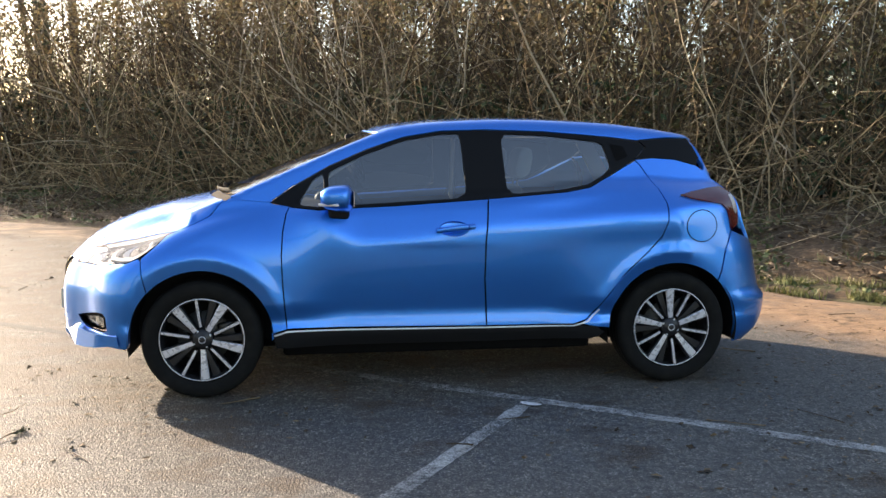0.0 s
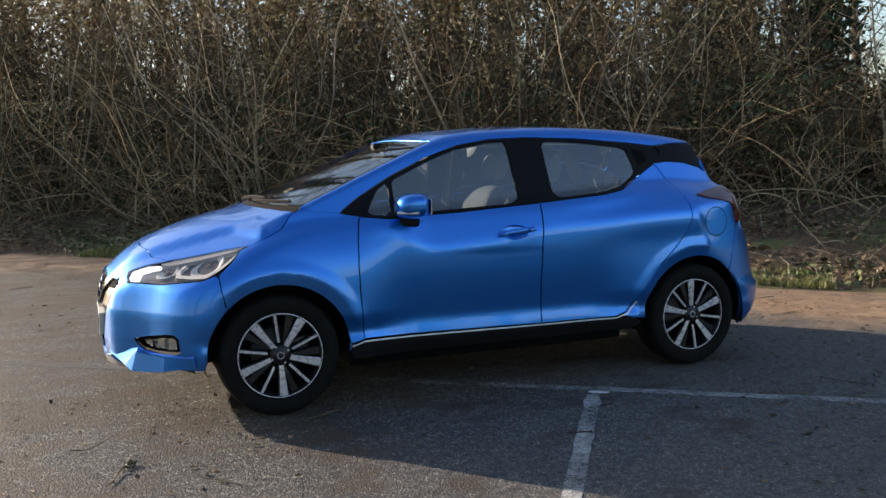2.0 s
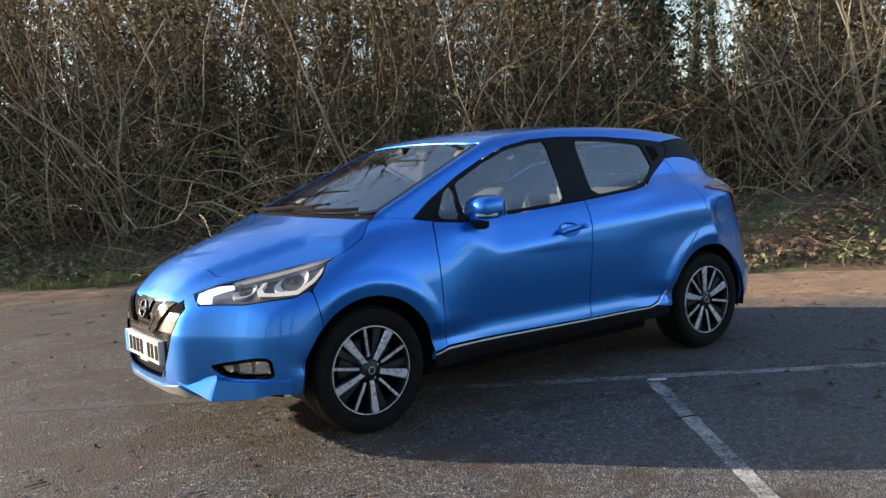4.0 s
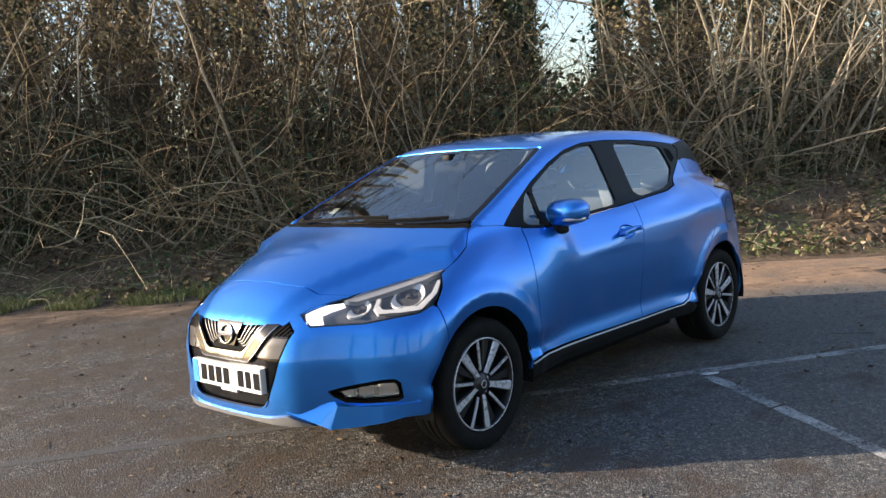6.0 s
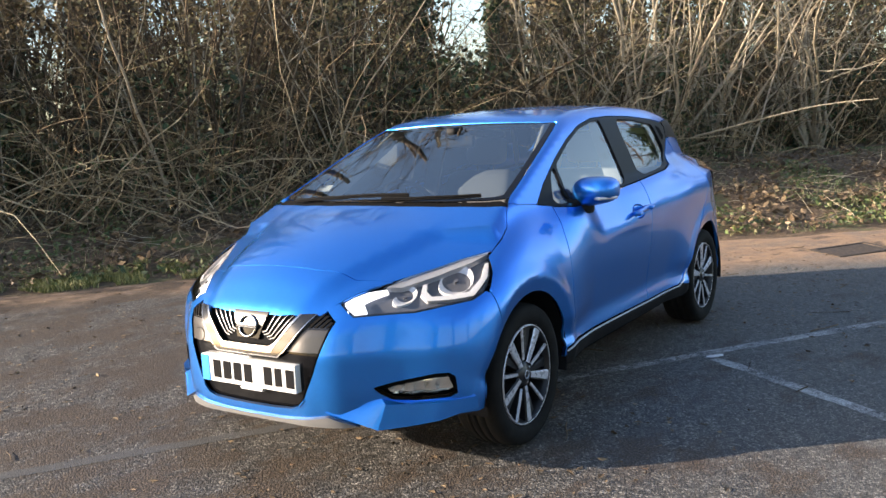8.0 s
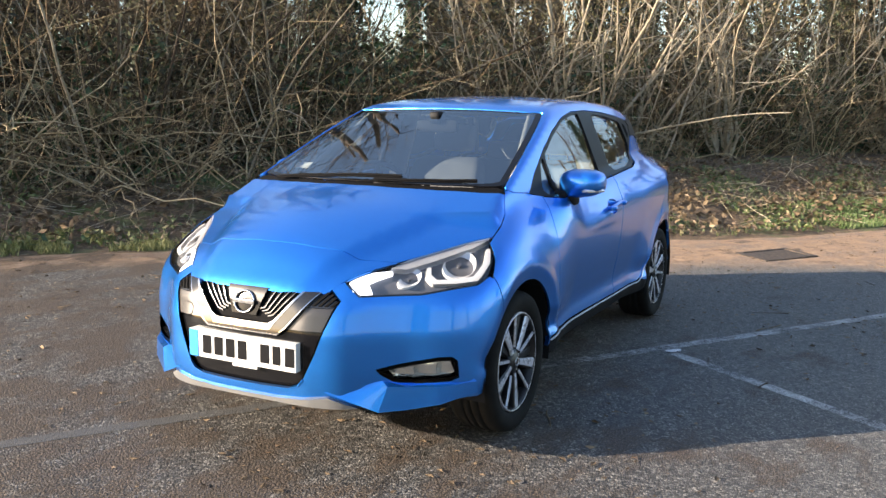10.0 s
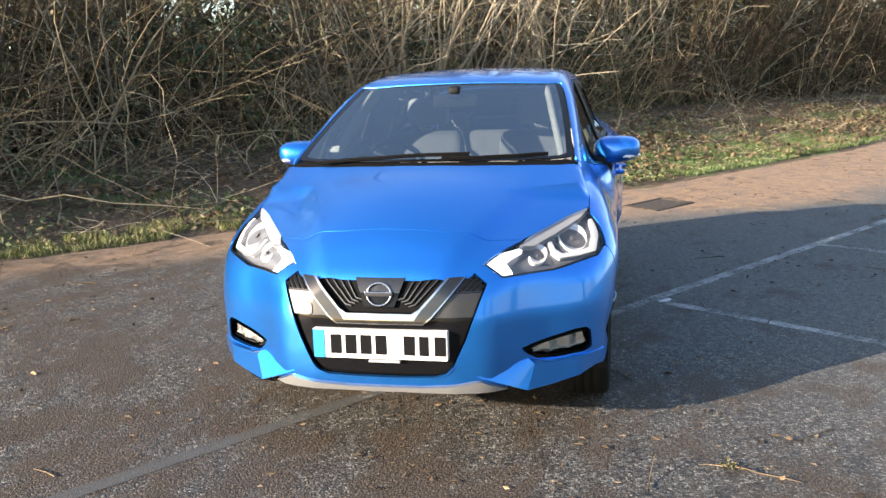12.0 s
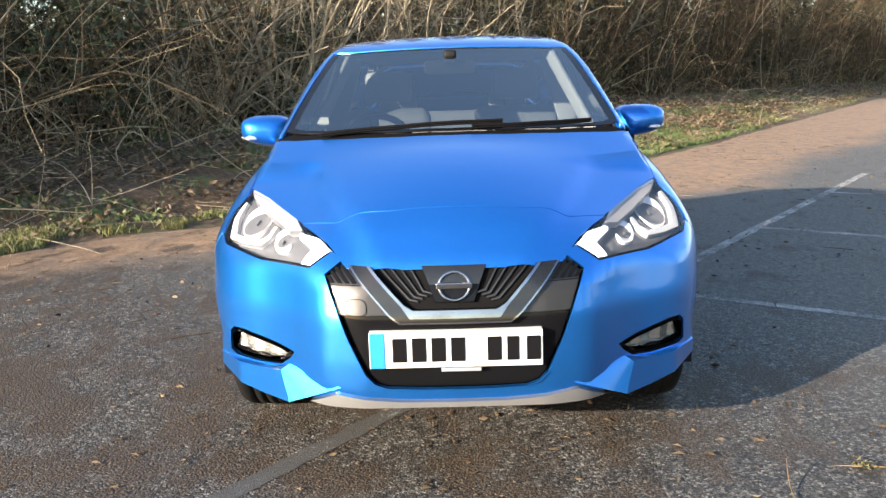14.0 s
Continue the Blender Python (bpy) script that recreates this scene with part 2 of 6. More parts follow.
col = mix(am, debris, col, ramp(am, a3, [(0.35, (0.010, 0.007, 0.005)), (0.5, (0.038, 0.026, 0.017)), (0.65, (0.16, 0.115, 0.075))]))
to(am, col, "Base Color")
to(am, ramp(am, a2, [(0.3, (0.60, 0.60, 0.60)), (0.7, (0.78, 0.78, 0.78))]), "Roughness")
bump(am, maths(am, 'SUBTRACT', maths(am, 'MULTIPLY', a3, 0.6), dist), 0.55, 0.006)
vs, fs = [], []
pus = list(np.arange(-30, 34.1, 0.2))
ts = np.concatenate([np.linspace(0, 0.85, 12), np.linspace(0.88, 1, 8)])
for u in pus:
    e = edge_v(u)
    for t in ts:
        v = -30 + (e + 30) * t
        vs.append(uv(u, v, 0.0 if t < 0.999 else -0.03))
k = len(ts)
for i in range(len(pus) - 1):
    for j in range(k - 1):
        fs.append((i * k + j, (i + 1) * k + j, (i + 1) * k + j + 1, i * k + j + 1))
tagged(link_mesh("car_park", vs, fs, am, None), "worn grey asphalt car park with mud along its edge", "pavement", kind="structure")

# painted bay lines, worn through
lm = M["line"] = material("worn_white_line_paint", (0.5, 0.5, 0.47), 0.85)
l1, l2 = noise_node(lm, 26.0, 6.0, 0.8), noise_node(lm, 130.0, 3.0, 0.7)
l3 = noise_node(lm, 3.5, 4.0, 0.6)
lco = lm.node_tree.nodes.new("ShaderNodeTexCoord")
lxy = lm.node_tree.nodes.new("ShaderNodeSeparateXYZ")
lm.node_tree.links.new(lco.outputs["Object"], lxy.inputs[0])
along = maths(lm, 'ADD', maths(lm, 'MULTIPLY', lxy.outputs[0], U.x), maths(lm, 'MULTIPLY', lxy.outputs[1], U.y))
l3 = maths(lm, 'ADD', l3, maths(lm, 'MULTIPLY', maths(lm, 'MAXIMUM', maths(lm, 'MINIMUM', along, 0.8), -2.5), 0.14))
wear = maths(lm, 'ADD', maths(lm, 'ADD', maths(lm, 'MULTIPLY', l1, 0.45), maths(lm, 'MULTIPLY', l2, 0.40)), maths(lm, 'MULTIPLY', l3, 0.35))
to(lm, ramp(lm, wear, [(0.56, (0.062, 0.061, 0.059)), (0.635, (0.24, 0.236, 0.225)), (0.765, (0.53, 0.52, 0.49))]), "Base Color")
bump(lm, l2, 0.6, 0.004)


def line(u0, v0, u1, v1, w, name="bay_line"):
    a, b = uv(u0, v0, 0.0018), uv(u1, v1, 0.0018)
    d = (b - a).normalized()
    s = Vector((-d.y, d.x, 0))
    n = max(2, int((b - a).length / 0.05))
    vs, fs = [], []
    for i in range(n + 1):
        p = a + (b - a) * i / n
        j1, j2 = 0.012 * noise.noise(p * 9), 0.012 * noise.noise(p * 9 + Vector((5, 0, 0)))
        vs += [p + s * (w / 2 + j1), p - s * (w / 2 + j2)]
    for i in range(n):
        fs.append((2 * i, 2 * i + 1, 2 * i + 3, 2 * i + 2))
    return tagged(link_mesh(name, vs, fs, lm, None), "worn white parking bay line on asphalt", "road marking", "bay lines", "structure")


line(-5.5, -0.622, 7.5, -0.622, 0.085)
line(0.955, -0.66, 0.955, -5.4, 0.078)
line(3.32, -0.66, 3.32, -5.4, 0.085)
line(5.68, -0.66, 5.68, -5.4, 0.085)
wm = M["white_mark"] = material("thick_white_paint", (0.72, 0.71, 0.68), 0.8)
to(wm, ramp(wm, noise_node(wm, 60.0, 5.0, 0.7), [(0.3, (0.35, 0.34, 0.32)), (0.5, (0.72, 0.71, 0.68))]), "Base Color")
vs = [uv(0.98 + 0.055 * math.cos(a) * (1 + 0.15 * math.sin(3 * a)), -0.715 + 0.03 * math.sin(a) * (1 + 0.2 * math.cos(2 * a)), 0.009) for a in np.linspace(0, 6.28, 17)[:-1]]
tagged(link_mesh("paint_patch", vs, [tuple(range(16))], wm, None), "bright unworn patch of white line paint", "road marking", kind="structure")

# iron cover by the mud
cm = M["iron"] = material("rusty_iron_cover", (0.05, 0.04, 0.035), 0.8)
to(cm, ramp(cm, noise_node(cm, 25.0, 6.0, 0.7), [(0.35, (0.02, 0.017, 0.015)), (0.6, (0.07, 0.05, 0.035)), (0.75, (0.16, 0.10, 0.06))]), "Base Color")
vs, fs = [], []
for k, (w, d, z) in enumerate(((0.36, 0.25, 0.0), (0.36, 0.25, 0.010), (0.345, 0.235, 0.014), (0.30, 0.20, 0.014), (0.295, 0.195, 0.006))):
    for sx, sy in ((-1, -1), (1, -1), (1, 1), (-1, 1)):
        vs.append(uv(4.47 + sx * w + 0.05 * sy, 1.62 + sy * d, z + 0.003 * sx))
for k in range(4):
    for i in range(4):
        j = (i + 1) % 4
        fs.append((k * 4 + i, k * 4 + j, k * 4 + 4 + j, k * 4 + 4 + i))
fs.append((16, 17, 18, 19))
tagged(link_mesh("drain_cover", vs, fs, cm, None, smooth=False), "dark rusty iron drain cover set in mud", "drain cover")

# ---- thicket and trees ----
rng = np.random.default_rng(5)


def bark(name, stops, scale=9.0):
    m = material(name, stops[1][1], 0.9)
    big = noise_node(m, scale, 6.0, 0.7)
    geo_ = m.node_tree.nodes.new("ShaderNodeNewGeometry")
    val = maths(m, 'ADD', maths(m, 'MULTIPLY', big, 0.55), maths(m, 'MULTIPLY', geo_.outputs["Random Per Island"], 0.45))
    to(m, ramp(m, val, stops), "Base Color")
    bump(m, noise_node(m, 60.0, 4.0), 0.5, 0.01)
    return m


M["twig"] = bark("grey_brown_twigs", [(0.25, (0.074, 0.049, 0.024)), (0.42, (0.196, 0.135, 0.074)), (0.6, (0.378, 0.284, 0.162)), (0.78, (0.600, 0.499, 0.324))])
# darker copy of the twig bark, with the thicket's inner shade in its colour
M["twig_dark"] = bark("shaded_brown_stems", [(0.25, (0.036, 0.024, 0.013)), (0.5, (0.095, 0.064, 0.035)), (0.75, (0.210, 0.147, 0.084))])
M["hazel"] = bark("tan_hazel_bark", [(0.25, (0.138, 0.106, 0.069)), (0.5, (0.312, 0.256, 0.175)), (0.75, (0.525, 0.450, 0.338))])
M["trunk"] = bark("tree_bark", [(0.3, (0.036, 0.026, 0.018)), (0.5, (0.096, 0.072, 0.050)), (0.75, (0.204, 0.162, 0.120))])


def leaf_mat(name, stops, thin=0.0):
    """Leaves, each of its own shade; thin: the share of light that passes through them."""
    m = material(name, stops[0][1], 0.55)
    n, l = m.node_tree.nodes, m.node_tree.links
    geo_ = n.new("ShaderNodeNewGeometry")
    shade = ramp(m, geo_.outputs["Random Per Island"], stops)
    to(m, shade, "Base Color")
    if thin:
        tl, mx = n.new("ShaderNodeBsdfTranslucent"), n.new("ShaderNodeMixShader")
        l.new(shade, tl.inputs["Color"])
        mx.inputs[0].default_value = thin
        l.new(n["Principled BSDF"].outputs[0], mx.inputs[1])
        l.new(tl.outputs[0], mx.inputs[2])
        l.new(mx.outputs[0], n["Material Output"].inputs[0])
    return m


M["ivy"] = leaf_mat("ivy_leaves", [(0.0, (0.014, 0.028, 0.010)), (0.6, (0.03, 0.055, 0.018)), (1.0, (0.06, 0.10, 0.03))])
M["ivy_light"] = leaf_mat("young_ivy_leaves", [(0.0, (0.025, 0.045, 0.014)), (0.6, (0.06, 0.095, 0.028)), (1.0, (0.13, 0.17, 0.05))])
M["dry"] = leaf_mat("dead_leaves", [(0.0, (0.06, 0.035, 0.018)), (0.6, (0.14, 0.09, 0.05)), (1.0, (0.28, 0.20, 0.12))])
M["bracken"] = leaf_mat("dead_bracken", [(0.0, (0.068, 0.047, 0.022)), (0.6, (0.162, 0.115, 0.054)), (1.0, (0.324, 0.243, 0.115))], 0.2)
# bud colour kept pale to put sunlight on the outer hedge
M["olive_sunlit"] = leaf_mat("sunlit_olive_buds", [(0.0, (0.075, 0.069, 0.025)), (0.6, (0.188, 0.163, 0.069)), (1.0, (0.338, 0.288, 0.138))], 0.15)
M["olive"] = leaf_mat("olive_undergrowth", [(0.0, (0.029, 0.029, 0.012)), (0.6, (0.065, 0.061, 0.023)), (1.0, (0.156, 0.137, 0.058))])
M["grass_bright"] = leaf_mat("green_winter_grass", [(0.0, (0.05, 0.085, 0.024)), (0.6, (0.10, 0.15, 0.042)), (1.0, (0.19, 0.22, 0.085))])
M["grass_edge"] = leaf_mat("yellow_green_moss_grass", [(0.0, (0.09, 0.10, 0.025)), (0.6, (0.20, 0.20, 0.06)), (1.0, (0.36, 0.32, 0.13))])
M["grass"] = leaf_mat("winter_grass", [(0.0, (0.04, 0.062, 0.016)), (0.5, (0.085, 0.115, 0.032)), (0.8, (0.15, 0.16, 0.06)), (1.0, (0.25, 0.21, 0.11))])


def tubes(paths, radii, k=3):
    """Vertices and faces of many thin tapering stems: paths N x S x 3, radii N x S."""
    n, s, _ = paths.shape
    d = np.gradient(paths, axis=1)
    d /= np.maximum(np.linalg.norm(d, axis=2, keepdims=True), 1e-9)
    ref = np.where(np.abs(d[..., 2:3]) > 0.9, np.array((1.0, 0, 0)), np.array((0, 0, 1.0)))
    a = np.cross(d, ref)
    a /= np.maximum(np.linalg.norm(a, axis=2, keepdims=True), 1e-9)
    b = np.cross(d, a)
    ang = np.arange(k) * 2 * np.pi / k
    vs = paths[:, :, None] + radii[..., None, None] * (np.cos(ang)[:, None] * a[:, :, None] + np.sin(ang)[:, None] * b[:, :, None])
    idx = np.arange(n * s * k).reshape(n, s, k)
    f = np.stack([idx[:, :-1], np.roll(idx, -1, 2)[:, :-1], np.roll(idx, -1, 2)[:, 1:], idx[:, 1:]], -1)
    return vs.reshape(-1, 3), f.reshape(-1, 4)


def quick_mesh(name, vs, fs, mat, smooth=True):
    me = bpy.data.meshes.new(name)
    me.vertices.add(len(vs))
    me.vertices.foreach_set("co", np.asarray(vs, np.float32).ravel())
    q = fs.shape[1]
    me.loops.add(len(fs) * q)
    me.loops.foreach_set("vertex_index", fs.ravel().astype(np.int32))
    me.polygons.add(len(fs))
    me.polygons.foreach_set("loop_start", np.arange(0, len(fs) * q, q, dtype=np.int32))
    me.polygons.foreach_set("use_smooth", [smooth] * len(fs))
    me.materials.append(mat)
    me.update(calc_edges=True)
    me.validate()
    return new(name, me)


def grow(base, head, length, steps, wander, droop):
    """Stems from base points along headings, wandering and drooping as they go."""
    n = len(base)
    p = np.zeros((n, steps, 3))
    p[:, 0] = base
    d = head / np.linalg.norm(head, axis=1, keepdims=True)
    seg = (length / (steps - 1))[:, None]
    for i in range(1, steps):
        d = d + rng.normal(0, wander, (n, 3)) + np.array((0, 0, -1)) * droop[:, None]
        d /= np.linalg.norm(d, axis=1, keepdims=True)
        p[:, i] = p[:, i - 1] + d * seg
    return p


def branches(paths, radii, per, lo, hi, len_lo, len_hi, steps, wander, droop, taper=0.55):
    """Side shoots along parent stems."""
    n, s, _ = paths.shape
    i = np.repeat(np.arange(n), per)
    t = rng.uniform(lo, hi, len(i)) * (s - 1.001)
    j = t.astype(int)
    f = (t - j)[:, None]
    base = paths[i, j] * (1 - f) + paths[i, j + 1] * f
    d = paths[i, j + 1] - paths[i, j]
    d /= np.linalg.norm(d, axis=1, keepdims=True)
    side = rng.normal(0, 1, (len(i), 3))
    side -= d * np.sum(side * d, 1, keepdims=True)
    side /= np.linalg.norm(side, axis=1, keepdims=True)
    head = d * rng.uniform(0.3, 0.9, (len(i), 1)) + side
    L = rng.uniform(len_lo, len_hi, len(i))
    p = grow(base, head, L, steps, wander, np.full(len(i), droop))
    r0 = radii[i, j] * taper
    return p, np.maximum(r0[:, None] * np.linspace(1, 0.25, steps), 0.0016)


def uvz(u, v, z):
    return np.stack([U.x * u + V.x * v, U.y * u + V.y * v, z], 1)


def ground_at(u, v):
    return np.array([verge_z(a, b) for a, b in zip(u, v)]) - 0.05


def lit_way(u, v):
    """True where the low sun comes in past the end of the hedge."""
    return (u < -8) & (v < -0.26 * u + 1.5)


def in_gap(u, v):
    """A low stretch of the hedge with sky showing over it."""
    return np.abs(u - (0.425 * v - 0.15)) < 0.75 + 0.015 * v


def spread(n, a=-22.0, b=19.0, far=60.0):
    """Places along the hedge, thinner far off."""
    k = rng.uniform(0, 1, n)
    return np.where(k < 0.72, rng.uniform(a, b, n), b + (far - b) * rng.uniform(0, 1, n) ** 1.3)


def edges(u):
    return np.interp(u, EDGE_U, EDGE_V)


EDGE_U = np.arange(-32, 62, 0.1)
EDGE_V = np.array([edge_v(x) for x in EDGE_U])


def front(u):
    """Foot of the hedge."""
    return np.interp(u, [-20, -8, -3, 0, 3, 6, 9, 14, 46, 60], [8.0, 7.9, 7.3, 7.1, 7.3, 7.8, 8.3, 8.4, 7.0, 6.0]) + 0.35 * np.sin(u * 1.3) + 0.2 * np.sin(u * 3.1 + 1)


def stems(name, n, v0, v1, h0, h1, r0, r1, lean, wander, droop, kids, mat, label, steps=8, out=0.0, power=1.0, tall=(1, 1, 1, 1, 1, 1, 1, 1), thin=1.0, low=0.55):
    u = spread(n)
    v = front(u) + v0 + (v1 - v0) * rng.uniform(0, 1, n) ** power
    keep = ~lit_way(u, v) & (rng.uniform(0, 1, n) < np.interp(u, [4, 7], [1, thin]))
    u, v = u[keep], v[keep]
    n = len(u)
    base = uvz(u, v, ground_at(u, v))
    head = rng.normal(0, lean, (n, 3))
    head[:, 2] = 1.0
    head += -out * np.array((V.x, V.y, 0)) * rng.uniform(0, 1, (n, 1))
    L = rng.uniform(h0, h1, n) * np.interp(u, [-20, -4, 1, 4.5, 6, 11, 20, 34], tall) * np.where(in_gap(u, v), low, 1.0)
    p = grow(base, head, L, steps, wander, rng.uniform(0, droop, n))
    r = rng.uniform(r0, r1, n)[:, None] * np.linspace(1, 0.3, steps)
    parts = [tubes(p, r)]
    pp, rr = p, r
    for per, lo, hi, a, b, st, w in kids:
        pp, rr = branches(pp, rr, per, lo, hi, a, b, st, w, droop * 0.5)
        parts.append(tubes(pp, rr))
    vs, fs, k = [], [], 0
    for a, b in parts:
        vs.append(a)
        fs.append(b + k)
        k += len(a)
    ob = quick_mesh(name, np.concatenate(vs), np.concatenate(fs), mat)
    return tagged(ob, label, "undergrowth", kind="stuff")


def leaves(name, pos, size, mat, label, flat=0.0, category="foliage"):
    """Small folded leaves at many places."""
    n = len(pos)
    a = rng.normal(0, 1, (n, 3))
    a[:, 2] *= 1 - flat
    a /= np.linalg.norm(a, axis=1, keepdims=True)
    b = rng.normal(0, 1, (n, 3))
    b[:, 2] *= 1 - flat
    b -= a * np.sum(a * b, 1, keepdims=True)
    b /= np.linalg.norm(b, axis=1, keepdims=True)
    c = np.cross(a, b)
    s = (size * rng.uniform(0.6, 1.4, n))[:, None]
    vs = np.stack([pos - a * s, pos + b * s * 0.55 + c * s * 0.15, pos + a * s, pos - b * s * 0.55 + c * s * 0.15], 1)
    f = np.arange(n * 4).reshape(n, 4)
    f = np.concatenate([f[:, [0, 1, 2]], f[:, [0, 2, 3]]])
    return tagged(quick_mesh(name, vs.reshape(-1, 3), f, mat, False), label, category, kind="stuff")


# arching front of the thicket
stems("bramble_thicket", 2100, 0.0, 1.9, 1.2, 3.8, 0.006, 0.016, 0.75, 0.2, 0.17, [(3, 0.25, 0.95, 0.4, 1.5, 6, 0.22), (2, 0.3, 0.95, 0.15, 0.6, 4, 0.25)], M["twig"], "tangle of bare brown bramble and hawthorn stems", out=0.5, power=1.3, thin=0.55, tall=(1.2, 1.15, 1.1, 1.0, 0.9, 0.9, 1.0, 1.2), low=0.5)
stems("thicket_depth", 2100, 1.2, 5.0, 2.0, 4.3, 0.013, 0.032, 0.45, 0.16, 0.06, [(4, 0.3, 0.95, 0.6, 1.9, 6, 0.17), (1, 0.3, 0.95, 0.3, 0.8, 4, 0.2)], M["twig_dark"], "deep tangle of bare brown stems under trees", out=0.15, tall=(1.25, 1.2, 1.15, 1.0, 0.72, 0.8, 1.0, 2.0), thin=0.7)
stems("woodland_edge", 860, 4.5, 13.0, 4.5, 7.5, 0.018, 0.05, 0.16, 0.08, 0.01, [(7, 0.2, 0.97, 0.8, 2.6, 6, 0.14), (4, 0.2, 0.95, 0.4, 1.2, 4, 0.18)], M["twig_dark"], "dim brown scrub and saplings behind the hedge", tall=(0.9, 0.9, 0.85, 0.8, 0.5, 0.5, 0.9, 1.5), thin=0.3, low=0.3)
stems("hazel_stems", 150, 0.2, 2.5, 3.0, 5.6, 0.012, 0.030, 0.22, 0.09, 0.03, [(4, 0.3, 0.95, 0.5, 1.8, 6, 0.13), (2, 0.3, 0.95, 0.2, 0.8, 4, 0.2)], M["hazel"], "tall pale hazel stems in the hedge", out=0.2)


def scatter(n, d0, d1, z0, z1, lump=0.8, power=1.0, foot=front, low=-0.25, reach=99.0):
    """Places in lumps, above the ground."""
    u = spread(n * 3)
    v = foot(u) + rng.uniform(d0, d1, n * 3)
    z = z0 + (z1 - z0) * rng.uniform(0, 1, n * 3) ** power
    m = np.array([noise.noise((a * lump, b * lump, c * lump)) for a, b, c in zip(u, v, z)])
    keep = (m > rng.uniform(low, 0.25, n * 3)) & ~lit_way(u, v) & (u < reach)
    u, v, z = u[keep][:n], v[keep][:n], z[keep][:n]
    return uvz(u, v, z + ground_at(u, v))


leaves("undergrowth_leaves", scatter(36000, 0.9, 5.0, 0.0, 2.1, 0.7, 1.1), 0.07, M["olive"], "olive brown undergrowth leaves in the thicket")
def mass(n):
    """Dead bracken and twig ends filling the thicket behind its outer stems."""
    u = rng.uniform(-20, 26, n * 3)
    d = rng.uniform(1.3, 6.0, n * 3)
    v = front(u) + d
    top = np.where(in_gap(u, v), 1.7, np.interp(u, [-20, 1, 2.5, 6, 10, 15, 26], [4.8, 4.0, 3.4, 3.2, 4.0, 4.3, 4.8]))
    z = top * rng.uniform(0, 1, n * 3)
    m = np.array([noise.noise((a * 0.7, b * 0.7, c * 0.9)) for a, b, c in zip(u, v, z)])
    keep = (m > rng.uniform(-0.45, 0.35, n * 3)) & ~lit_way(u, v)
    u, v, z = u[keep][:n], v[keep][:n], z[keep][:n]
    return uvz(u, v, z + ground_at(u, v))


leaves("bracken_mass", mass(88000), 0.055, M["bracken"], "dead brown bracken and twig ends inside the thicket")
# buds whose pale colour lightens the outer twigs like sun
leaves("bud_haze", scatter(34000, 0.0, 2.4, 0.7, 4.2, 0.6, 1.0), 0.027, M["olive_sunlit"], "fine olive buds on the outer twigs, coloured pale as if sunlit")
leaves("bud_haze", scatter(9000, -0.1, 1.6, 1.7, 5.0, 0.5, 1.0, reach=1.0), 0.024, M["olive_sunlit"], "olive buds high on the hedge, coloured pale as if sunlit")
leaves("ivy_undergrowth", scatter(20000, 0.5, 4.0, 0.0, 1.9, 0.5, 1.2), 0.06, M["ivy"], "dark ivy leaves low in the thicket")
low_green = scatter(9000, -0.1, 2.2, 0.0, 0.95, 0.8, 1.4, low=0.0)
leaves("ivy_carpet", low_green, 0.032, M["ivy_light"], "green ivy and bramble leaves at the hedge foot")
leaves("leaf_litter", scatter(26000, 0.1, 4.4, 0.04, 0.14, 1.2, foot=edges), 0.029, M["dry"], "dead brown leaves strewn along the verge", 0.75)
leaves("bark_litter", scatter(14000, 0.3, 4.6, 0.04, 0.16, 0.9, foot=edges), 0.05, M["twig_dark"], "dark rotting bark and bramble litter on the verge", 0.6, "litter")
leaves("moss_tufts", scatter(17000, 0.15, 4.0, 0.05, 0.11, 0.7, foot=edges, low=0.05), 0.035, M["grass"], "low moss and grass among the leaf litter", 0.3, "grass")


def twigs_on_ground(n):
    u = spread(n)
    v = edges(u) + rng.uniform(0.1, 4.0, n)
    keep = ~lit_way(u, v)
    u, v = u[keep], v[keep]
    head = rng.normal(0, 1, (len(u), 3))
    head[:, 2] = np.abs(rng.normal(0, 0.25, len(u)))
    p = grow(uvz(u, v, ground_at(u, v) + 0.07), head, rng.uniform(0.15, 1.2, len(u)), 5, 0.15, np.full(len(u), 0.03))
    r = rng.uniform(0.002, 0.006, len(u))[:, None] * np.linspace(1, 0.4, 5)
    vs, fs = tubes(p, r)
    return tagged(quick_mesh("fallen_twigs", vs, fs, M["hazel"]), "fallen twigs lying on the verge", "twigs", kind="stuff")


twigs_on_ground(1900)


def blades(name, n, u0, u1, d0, d1, h, label, lump=0.9, low=-0.1, mat="grass"):
    u = rng.uniform(u0, u1, n)
    v = edges(u) + rng.uniform(d0, d1, n)
    m = np.array([noise.noise((a * lump, b * lump, 4.0)) for a, b in zip(u, v)])
    keep = m > low
    u, v = u[keep], v[keep]
    n = len(u)
    b = uvz(u, v, ground_at(u, v) + 0.02)
    a = rng.uniform(0, 6.283, n)
    w = np.stack([np.cos(a), np.sin(a), 0 * a], 1) * rng.uniform(0.004, 0.009, n)[:, None]
    tip = b + np.stack([rng.normal(0, 0.4, n), rng.normal(0, 0.4, n), np.ones(n)], 1) * (h * rng.uniform(0.5, 1.4, n))[:, None]
    vs = np.stack([b - w, b + w, tip], 1).reshape(-1, 3)
    return tagged(quick_mesh(name, vs, np.arange(n * 3).reshape(n, 3), M[mat], False), label, "grass", kind="stuff")


blades("grass", 26000, -16, 30, 0.1, 3.6, 0.07, "short winter grass along the verge", 0.8, 0.05)
blades("grass", 26000, 7.0, 16.0, 0.12, 1.5, 0.06, "bright green grass strip by the car park", 0.5, -0.3, "grass_bright")
